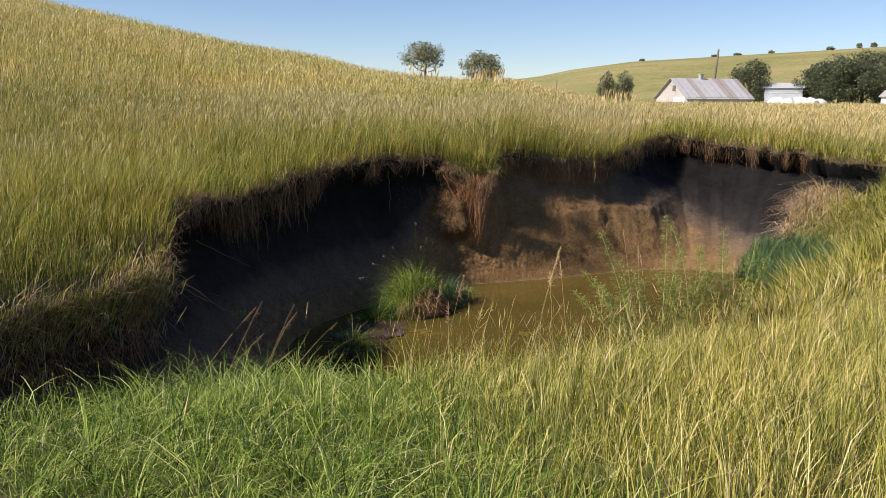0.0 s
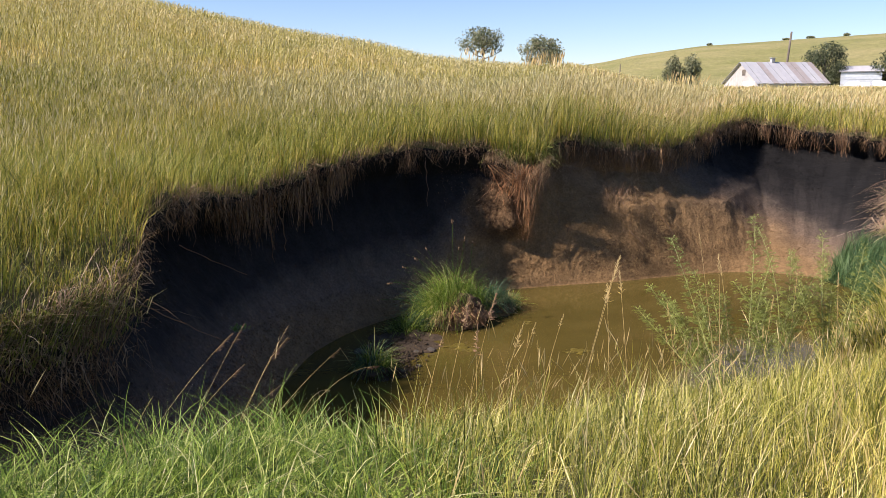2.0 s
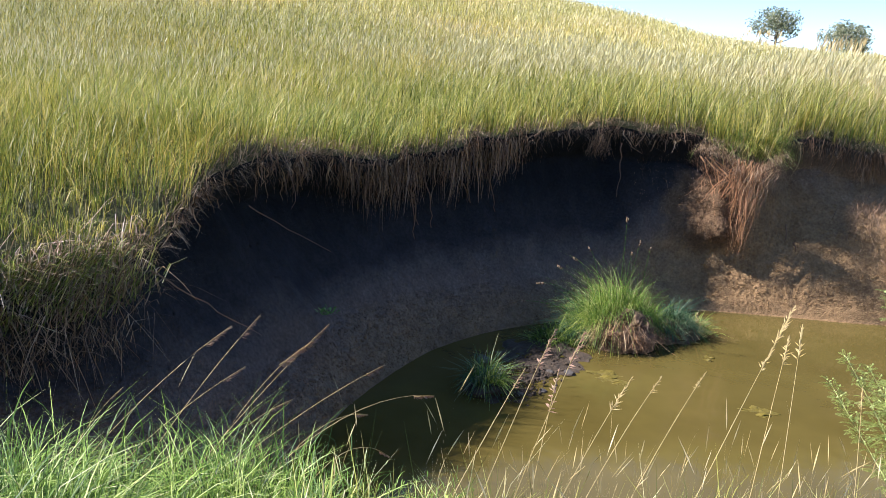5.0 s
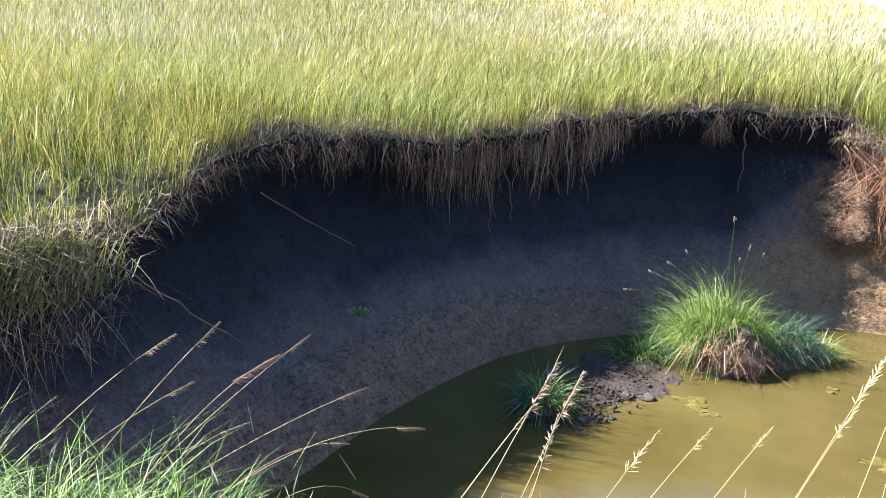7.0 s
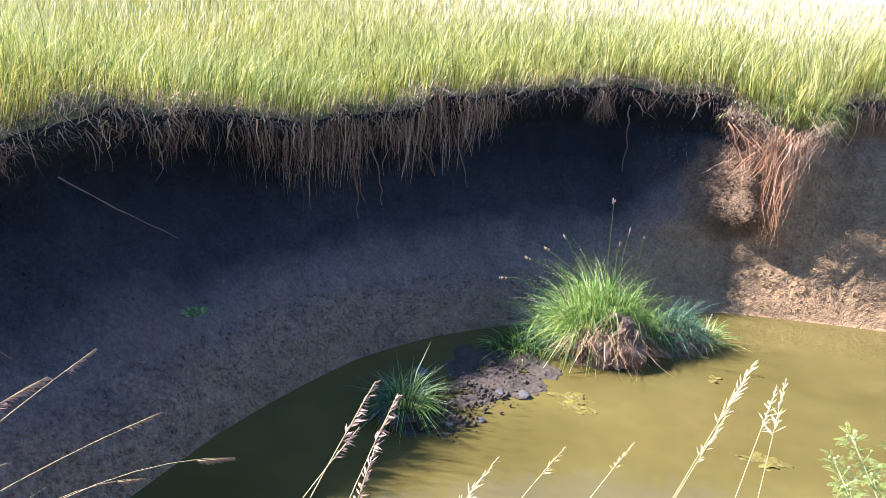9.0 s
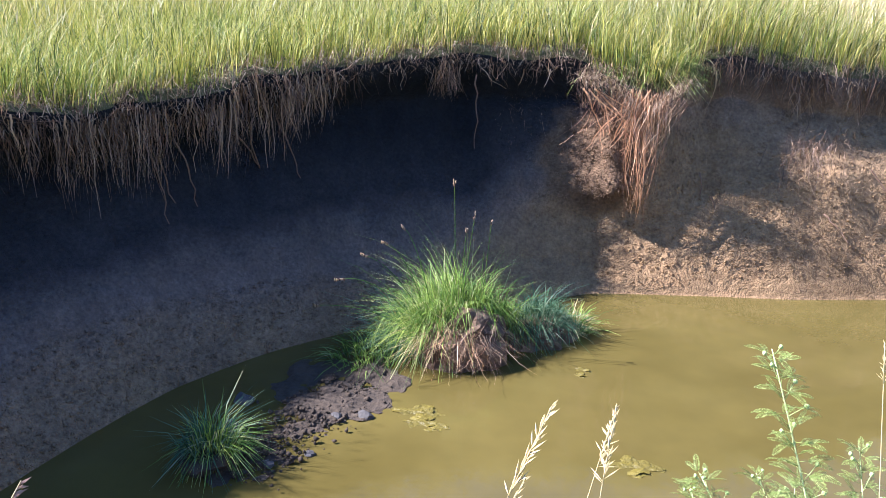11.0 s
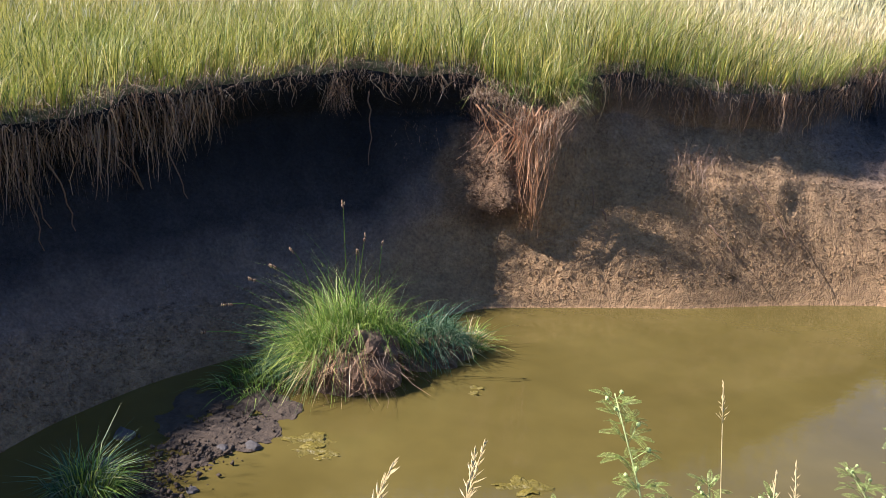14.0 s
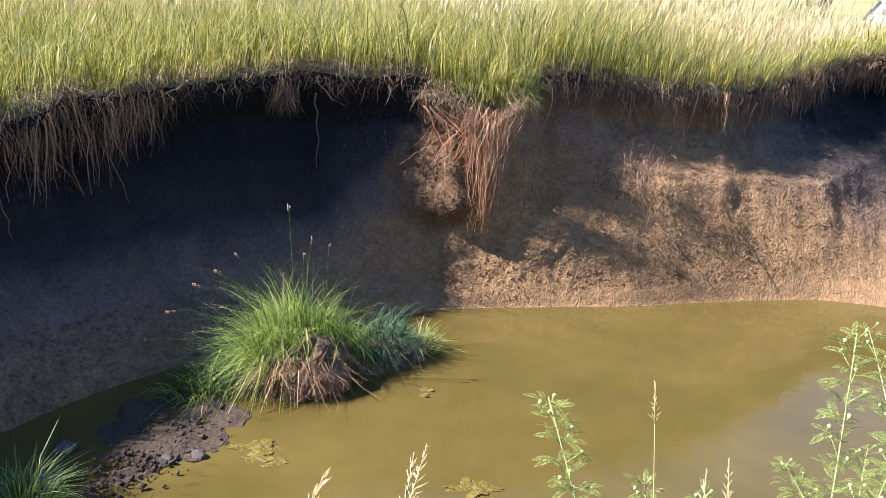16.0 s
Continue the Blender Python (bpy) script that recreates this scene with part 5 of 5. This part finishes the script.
# ---- feathery legumes on the near bank ----
FEATHER = blade_material("feather_leaf", [(0.0, (0.12, 0.16, 0.028)), (0.5, (0.22, 0.265, 0.055)), (1.0, (0.36, 0.39, 0.11))], [(0.3, (0.9, 0.92, 0.9)), (0.7, (1.1, 1.05, 1.0))], 4.0, 0.4)
STEM = plain_material("green_stem", (0.30, 0.33, 0.09), (0.44, 0.45, 0.18), 40.0, 0.6, 0.1)
BUD = plain_material("flower_bud", (0.28, 0.34, 0.08), (0.42, 0.46, 0.16), 60.0, 0.7, 0.3)


def feather_mesh(seed, reach=0.088):
    """One leaf: two to three pairs of feathers, each with two rows of narrow leaflets."""
    r = np.random.default_rng(seed)
    bm = bmesh.new()
    for f in range(2):
        turn = (f - 0.5) * 0.9 + r.normal(0, 0.12)
        flat = Vector((math.cos(turn), math.sin(turn), 0))
        s = flat.cross(Vector((0, 0, 1)))
        ln, sink = reach * r.uniform(0.8, 1.1), r.uniform(0.25, 0.6)
        spine = [Vector((0.03, 0, 0)) + flat * ln * u + Vector((0, 0, ln * (0.35 * u - sink * u * u))) for u in np.linspace(0, 1, 21)]
        tube(bm, spine[::5], 0.0010, 0.0005, 3)
        for k in range(1, 20):
            p0 = spine[k]
            along_way = (spine[k + 1] - spine[k - 1]) * 0.5
            big = ln * 0.17 * min(1.0, 0.55 + k * 0.09, (21 - k) * 0.13 + 0.1)
            for sg in (-1, 1):
                w_ = (s * sg + flat * 0.25 + Vector((0, 0, -0.12))).normalized() * big
                h = along_way * 0.34
                vs = [bm.verts.new(c) for c in (p0 - h * 0.6, p0 + w_ * 0.7 - h, p0 + w_, p0 + w_ * 0.6 + h)]
                bm.faces.new(vs)
    tube(bm, [(0, 0, 0), (0.045, 0, 0)], 0.0014, 0.0009, 3)
    me = bpy.data.meshes.new("leaf")
    bm.to_mesh(me)
    bm.free()
    me.materials.append(FEATHER)
    return me


FEATHERS = [feather_mesh(i) for i in range(5)]


def legume(base, stems, seed):
    r = np.random.default_rng(seed)
    th = empty("feathery_legume", base, "light green feathery-leaved legume with round pale flower buds", "wild plant", "feathery legumes")
    for tip, bare in stems:
        pts = arc((0, 0, 0), Vector(tip) - Vector(base), 0.08, 14, (r.normal(0, 0.5), r.normal(0, 0.5), 0.2))
        bm = bmesh.new()
        tube(bm, pts, 0.0045, 0.0016, 5)
        part("stem", bm, STEM, th)
        count = 84
        for i in range(count):
            t = bare + (1 - bare) * ((i + r.random()) / count) ** 0.75
            k = min(int(t * 13), 12)
            p = pts[k].lerp(pts[k + 1], t * 13 - k)
            lf = new("leaf", FEATHERS[int(r.integers(5))])
            lf.parent = th
            size = (1.25 - 0.65 * t) * r.uniform(0.75, 1.15)
            lf.matrix_local = Matrix.LocRotScale(p, Euler((r.normal(0, 0.3), r.normal(-0.25, 0.25), i * 2.4 + r.normal(0, 0.3))), (size,) * 3)
            if i % 4 == 2:
                way = Vector((math.cos(i * 1.9), math.sin(i * 1.9), 1.1)).normalized()
                bm = bmesh.new()
                tube(bm, [p, p + way * 0.05], 0.0013, 0.001, 3)
                lump(bm, p + way * 0.055, (0.006, 0.006, 0.007), i, 0.3, 1)
                part("flower_bud", bm, BUD, th)
    return th


legume((2.02, 7.82, 0.42), [((1.60, 8.16, 1.73), 0.25), ((1.47, 8.30, 1.28), 0.3), ((1.43, 8.70, 0.98), 0.3), ((1.62, 8.60, 1.15), 0.25), ((1.86, 8.45, 1.38), 0.2), ((1.95, 8.40, 1.10), 0.2), ((1.75, 8.85, 1.00), 0.25)], 1)
legume((2.25, 8.15, 0.42), [((2.34, 8.50, 1.86), 0.2), ((2.55, 8.65, 1.50), 0.2), ((2.05, 8.65, 1.25), 0.2), ((2.45, 8.3, 1.2), 0.2), ((2.2, 8.8, 1.1), 0.2), ((2.75, 8.4, 1.3), 0.2)], 2)
legume((2.60, 8.55, 0.40), [((2.55, 9.15, 1.66), 0.2), ((2.85, 9.1, 1.40), 0.2), ((2.35, 9.1, 1.15), 0.2), ((3.0, 8.8, 1.2), 0.2), ((3.1, 9.2, 1.2), 0.2), ((2.7, 9.4, 1.1), 0.2)], 3)
legume((3.2, 9.0, 0.40), [((3.25, 9.5, 1.55), 0.2), ((3.6, 9.4, 1.45), 0.2), ((3.0, 9.6, 1.35), 0.2), ((3.4, 9.8, 1.3), 0.2), ((3.8, 9.6, 1.2), 0.2), ((3.3, 9.3, 1.1), 0.2)], 4)

RUSH = blade_material("rush", [(0.0, (0.03, 0.07, 0.025)), (0.6, (0.10, 0.19, 0.07)), (1.0, (0.22, 0.30, 0.12))], [(0.3, (0.8, 0.85, 0.85)), (0.7, (1.1, 1.05, 1.0))], 1.5)

# ---- the eastern end: slumped hay-like mound and rushes ----
hay_zone = (quad_seat > 20.95) & (quad_seat < 22.2) & (quad_row >= 18) & (quad_row < 42)
p, lean, tall, ci = clumps(hay_zone * np.interp(quad_row, [16, 24], [0.4, 1.0]), 460, 22, 0.16, 0.5, -2.6, 0.45)
n = len(p)
lean = np.column_stack((lean, np.full(n, -0.25)))
long_h, curl_h = rng.uniform(0.26, 0.60, n) * tall, rng.uniform(0.5, 1.0, n)
lean += rng.normal(0, 0.30, lean.shape)
straw = rng.random(n) < np.interp(ci / STEP, [20.95, 21.12, 21.35, 22.2], [0.95, 0.6, 0.15, 0.05])
for pick, material, label in [(straw, BLEACHED, "bleached pinkish straw slumped over the eastern bank"), (~straw, YELLOW, "yellow-green grass slumped over the eastern bank")]:
    hay = blades("slumped_grass", p[pick] + (0, 0, 0.08), long_h[pick], 0.009, lean[pick], curl_h[pick], material, segments=3)
    tagged(hay, label, "dead grass" if material == BLEACHED else "grass", kind="stuff")
rush_zone = (quad_seat > 20.6) & (quad_seat < 22.6) & (quad_row >= 4) & (quad_row < np.interp(quad_seat, [20.8, 21.6, 23, 24], [11, 16, 18, 22]))
p, nr, ci = scatter(rush_zone * 1.0, 8000)
n = len(p)
knot = np.array([noise.noise((a * 3.0, b * 3.0, 0.0)) for a, b, c in p])
rush = blades("rushes", p, rng.uniform(0.30, 0.62, n) * (1 + 0.6 * knot), 0.008, np.column_stack((0.15 + 0.6 * knot, np.zeros(n))) + rng.normal(0, 0.28, (n, 2)), rng.random(n) * 0.7, RUSH, segments=3)
tagged(rush, "blue-green rushes at the pond's eastern end", "rushes", kind="stuff")

# ---- far things ----
def spot(bearing, dist, sink=0.0):
    b = math.radians(bearing)
    x, y = EYE0[0] + dist * math.sin(b), EYE0[1] + dist * math.cos(b)
    return Vector((x, y, float(far_height(np.array([x]), np.array([y]))[0]) - sink))


DARK_CROWN = blade_material("dark_tree_leaves", [(0.0, (0.045, 0.065, 0.04)), (0.6, (0.11, 0.135, 0.075)), (1.0, (0.22, 0.23, 0.13))], [(0.3, (0.8, 0.85, 0.8)), (0.7, (1.1, 1.05, 1.0))], 0.8, 0.25)
CROWN = blade_material("tree_leaves", [(0.0, (0.11, 0.135, 0.075)), (0.6, (0.27, 0.285, 0.165)), (1.0, (0.46, 0.44, 0.27))], [(0.3, (0.8, 0.85, 0.8)), (0.7, (1.1, 1.05, 1.0))], 0.8, 0.25)
BARK = plain_material("bark", (0.10, 0.08, 0.06), (0.20, 0.17, 0.14), 8.0, 0.9, 0.6)


def tree(at, height, width, seed, label, clear=0.25, leaves=5200, leaf=0.14, group="trees", foliage=None):
    """A tapered trunk with limbs and a crown of many leaf clusters with gaps."""
    r = np.random.default_rng(seed)
    th = empty("tree", at, label, "tree", group)
    bm = bmesh.new()
    tube(bm, arc((0, 0, -0.3), (r.normal(0, 0.2), r.normal(0, 0.2), height * 0.75), 0.1, 7, (1, 0, 0)), height * 0.035, height * 0.012, 7)
    part("trunk", bm, BARK, th)
    tips = []
    for i in range(11):
        a, z = i * 2.4 + r.normal(0, 0.3), height * (clear + (0.85 - clear) * (i / 11))
        reach = width * 0.5 * r.uniform(0.55, 0.95) * (1.0 - 0.45 * abs(i / 11 - 0.35))
        end = Vector((math.cos(a) * reach, math.sin(a) * reach, z + height * r.uniform(0.08, 0.2)))
        bm = bmesh.new()
        tube(bm, arc((0, 0, z * 0.8), end, -0.1 * reach, 6), height * 0.014, height * 0.004, 5)
        part("limb", bm, BARK, th)
        tips += [end, end * 0.75 + Vector((0, 0, height * 0.1))]
    tips.append(Vector((0, 0, height * 0.93)))
    tips = np.array(tips)
    pick = r.integers(len(tips), size=leaves)
    size = np.array((width, width, height * 0.8)) * 0.115
    p = tips[pick] + np.clip(r.normal(0, 1, (leaves, 3)), -2, 2) * size * 0.85
    mid_z, half_z = height * (1 + clear) / 2, height * (1 - clear) / 2 * 1.08
    bumpy = np.array([noise.noise(Vector(c) * (2.6 / width) + Vector((seed, 0, 0))) for c in p])
    inside = (p[:, 0] / (width * 0.56)) ** 2 + (p[:, 1] / (width * 0.56)) ** 2 + ((p[:, 2] - mid_z) / half_z) ** 2 < 1.0 + 0.6 * bumpy
    p = p[inside]
    leaves = len(p)
    q = r.normal(0, 1, (leaves, 4, 3)) * leaf * 0.55
    v = (p[:, None, :] + q).reshape(-1, 3)
    strips("crown", v, np.arange(leaves * 4), np.arange(leaves) * 4, np.full(leaves, 4), foliage or CROWN, th)
    return th


tree(spot(-3.1, 78, 0.1), 4.0, 4.4, 1, "lone dark green tree on the hill's crest", 0.38, 3000, 0.12)
tree(spot(0.9, 78, 0.1), 3.3, 4.2, 2, "broad low dark green tree behind tall grass", 0.22, 3600, 0.12)
tree(spot(9.4, 72, 0.3), 3.1, 1.6, 3, "small dark bushy tree among field grass", 0.15, 2600, 0.09)
tree(spot(10.5, 72, 0.3), 3.3, 1.7, 4, "small dark bushy tree among field grass", 0.15, 2600, 0.09)
tree(spot(18.45, 152), 8.2, 7.0, 5, "round dark green tree behind the old barn", 0.08, 8500, 0.17, foliage=DARK_CROWN)
for k, (b, d, h, w) in enumerate([(22.5, 152, 7.6, 7.5), (23.7, 148, 8.4, 9), (25.0, 152, 9.6, 10), (26.4, 146, 9.2, 10), (28.2, 150, 9.6, 11), (30.2, 152, 9.4, 11)]):
    tree(spot(b, d), h, w, 20 + k, "large dark green tree in the farmyard grove", 0.05, 9500, 0.19, "farmyard grove", DARK_CROWN)
for k, (b, d, h, w) in enumerate([(11.6, 440, 1.0, 3), (17.6, 445, 1.2, 4), (19.6, 445, 1.4, 3), (23.0, 450, 1.8, 4), (24.6, 450, 2.6, 2.6), (25.4, 450, 2.4, 3), (16.2, 445, 1.0, 4)]):
    tree(spot(b, d), h, w, 40 + k, "distant dark bush on the far ridge", 0.1, 900, 0.3, "ridge bushes")


def box(bm, lo, hi):
    v = [bm.verts.new((x, y, z)) for x in (lo[0], hi[0]) for y in (lo[1], hi[1]) for z in (lo[2], hi[2])]
    for f in ((0, 1, 3, 2), (4, 6, 7, 5), (0, 4, 5, 1), (2, 3, 7, 6), (0, 2, 6, 4), (1, 5, 7, 3)):
        bm.faces.new([v[i] for i in f])


WOOD = plain_material("weathered_wood", (0.34, 0.31, 0.28), (0.55, 0.52, 0.49), 3.0, 0.85, 0.3)
TIN = plain_material("weathered_tin", (0.36, 0.36, 0.37), (0.48, 0.47, 0.47), 1.2, 0.7, 0.15, 0.1)
RUST = plain_material("rusty_tin", (0.30, 0.25, 0.22), (0.42, 0.38, 0.36), 2.0, 0.7, 0.2, 0.2)
WHITE = plain_material("white_paint", (0.72, 0.72, 0.70), (0.85, 0.85, 0.83), 4.0, 0.6, 0.1)
SIDING = plain_material("grey_siding", (0.50, 0.54, 0.58), (0.68, 0.71, 0.74), 3.0, 0.6, 0.1)


def barn(at, turn, long, wide, eave, ridge):
    th = empty("barn", at, "old grey barn with a rust-streaked tin roof", "barn")
    th.rotation_euler = (0, 0, turn)
    for sy in (-1, 1):
        bm = bmesh.new()
        y = sy * wide / 2
        box(bm, (0, y - 0.08, -0.5), (long, y + 0.08, eave))
        part("side_wall", bm, WOOD, th)
    for x in (0, long - 0.12):
        bm = bmesh.new()
        pr = [(-wide / 2, -0.5), (wide / 2, -0.5), (wide / 2, eave), (0, ridge - 0.06), (-wide / 2, eave)]
        a = [bm.verts.new((x, y, z)) for y, z in pr]
        b = [bm.verts.new((x + 0.12, y, z)) for y, z in pr]
        bm.faces.new(a[::-1])
        bm.faces.new(b)
        for i in range(5):
            bm.faces.new((a[i], a[(i + 1) % 5], b[(i + 1) % 5], b[i]))
        part("gable_wall", bm, WOOD, th)
    cols = 13
    for sy in (-1, 1):
        for k in range(cols):
            bm = bmesh.new()
            x0, x1 = -0.4 + (long + 0.8) * k / cols, -0.4 + (long + 0.8) * (k + 1) / cols - 0.05
            lift = 0.03 * (k % 2)
            ys, zs = sy * (wide / 2 + 0.35), eave - 0.24 + lift
            v = [bm.verts.new(c) for c in ((x0, 0, ridge + lift), (x1, 0, ridge + lift), (x1, ys, zs), (x0, ys, zs), (x0, 0, ridge + lift - 0.04), (x1, 0, ridge + lift - 0.04), (x1, ys, zs - 0.04), (x0, ys, zs - 0.04))]
            for f in ((0, 1, 2, 3), (7, 6, 5, 4), (0, 4, 5, 1), (1, 5, 6, 2), (2, 6, 7, 3), (3, 7, 4, 0)):
                bm.faces.new([v[i] for i in f])
            part("roof_sheet", bm, RUST if k in (3, 8, 9, 12) else TIN, th, "rusty tin sheet" if k in (3, 8, 9, 12) else "")
    bm = bmesh.new()
    box(bm, (-0.10, -3.7, -0.3), (-0.02, -0.7, 1.75))
    part("door", bm, WHITE, th, "white-painted door")
    bm = bmesh.new()
    box(bm, (-0.06, -1.1, 2.6), (-0.015, -0.3, 3.4))
    part("loft_hatch", bm, BARK, th, "dark loft hatch")
    bm = bmesh.new()
    box(bm, (4.6, -0.25, ridge - 0.1), (5.1, 0.25, ridge + 0.55))
    vent = part("roof_vent", bm, TIN, th)
    bm = bmesh.new()
    box(bm, (4.5, -0.35, ridge + 0.55), (5.2, 0.35, ridge + 0.62))
    part("vent_cap", bm, TIN, vent)
    return th


barn(spot(13.6, 128), math.radians(18), 10.8, 8.6, 1.7, 4.5)


def shed(at, turn):
    th = empty("shed", at, "pale grey-blue shed with horizontal siding boards", "shed")
    th.rotation_euler = (0, 0, turn)
    bm = bmesh.new()
    box(bm, (0, 0, -0.4), (5.8, 4.0, 3.5))
    part("wall", bm, SIDING, th)
    for k in range(9):
        bm = bmesh.new()
        z = 0.05 + k * 0.38
        box(bm, (-0.06, -0.06, z), (5.86, -0.005, z + 0.24))
        part("siding_board", bm, SIDING, th)
    bm = bmesh.new()
    v = [bm.verts.new(c) for c in ((-0.3, -0.3, 3.55), (6.1, -0.3, 3.55), (6.1, 4.3, 3.55), (-0.3, 4.3, 3.55), (-0.3, 2.0, 4.5), (6.1, 2.0, 4.5))]
    for f in ((0, 1, 5, 4), (2, 3, 4, 5), (0, 4, 3), (1, 2, 5), (3, 2, 1, 0)):
        bm.faces.new([v[i] for i in f])
    part("roof", bm, TIN, th)
    return th


shed(spot(19.4, 150), math.radians(-18))
for k, (b, d, s) in enumerate([(20.1, 136, 1.25), (20.8, 136, 1.15), (21.5, 137, 1.3), (22.1, 137, 1.25), (22.6, 138, 1.15)]):
    bm = bmesh.new()
    lump(bm, (0, 0, s * 0.7), (s * 1.1, s * 0.8, s * 0.85), 70 + k, 0.2, 2)
    ob = part("wrapped_bale", bm, WHITE, None, "white wrapped bale lying beside the farm shed")
    ob.location = spot(b, d)
    tagged(ob, category="bale", group="wrapped bales")
cottage = empty("cottage", spot(26.6, 138), "small white building beside the grove", "building")
bm = bmesh.new()
box(bm, (0, 0, -0.4), (4, 3, 2.0))
part("wall", bm, WHITE, cottage)
bm = bmesh.new()
v = [bm.verts.new(c) for c in ((-0.3, -0.3, 2.0), (4.3, -0.3, 2.0), (4.3, 3.3, 2.0), (-0.3, 3.3, 2.0), (-0.3, 1.5, 3.0), (4.3, 1.5, 3.0))]
for f in ((0, 1, 5, 4), (2, 3, 4, 5), (0, 4, 3), (1, 2, 5), (3, 2, 1, 0)):
    bm.faces.new([v[i] for i in f])
part("roof", bm, TIN, cottage)


def post(at, height, radius, lean, name, label):
    bm = bmesh.new()
    tube(bm, [(0, 0, -0.4), (lean * 0.5, 0, height * 0.5), (lean, 0, height)], radius, radius * 0.8, 8)
    ob = part(name, bm, BARK, None, label)
    ob.location = at
    return tagged(ob, category="post", group="posts and poles")


post(spot(16.15, 150), 10.0, 0.20, 0.7, "utility_pole", "tall leaning wooden pole behind the barn")
post(spot(6.0, 90), 2.3, 0.06, 0.0, "fence_post", "thin wooden fence post in the field")

# tall plumed grass before the hill trees
for lo, hi, dist, count in [(-0.3, 2.3, 44, 70), (8.9, 11.1, 46, 60), (-4.6, -2.2, 48, 40)]:
    b = np.radians(rng.uniform(lo, hi, count))
    d = dist + rng.normal(0, 2.0, count)
    x, y = EYE0[0] + d * np.sin(b), EYE0[1] + d * np.cos(b)
    plume = seed_heads("plume_grass", np.column_stack((x, y, far_height(x, y))), rng.uniform(0.9, 1.45, count), 0.08, 0.45, windy(count, 0.08), STRAW)
    tagged(plume, "tall tan plume grass standing above the field", "grass", kind="stuff")
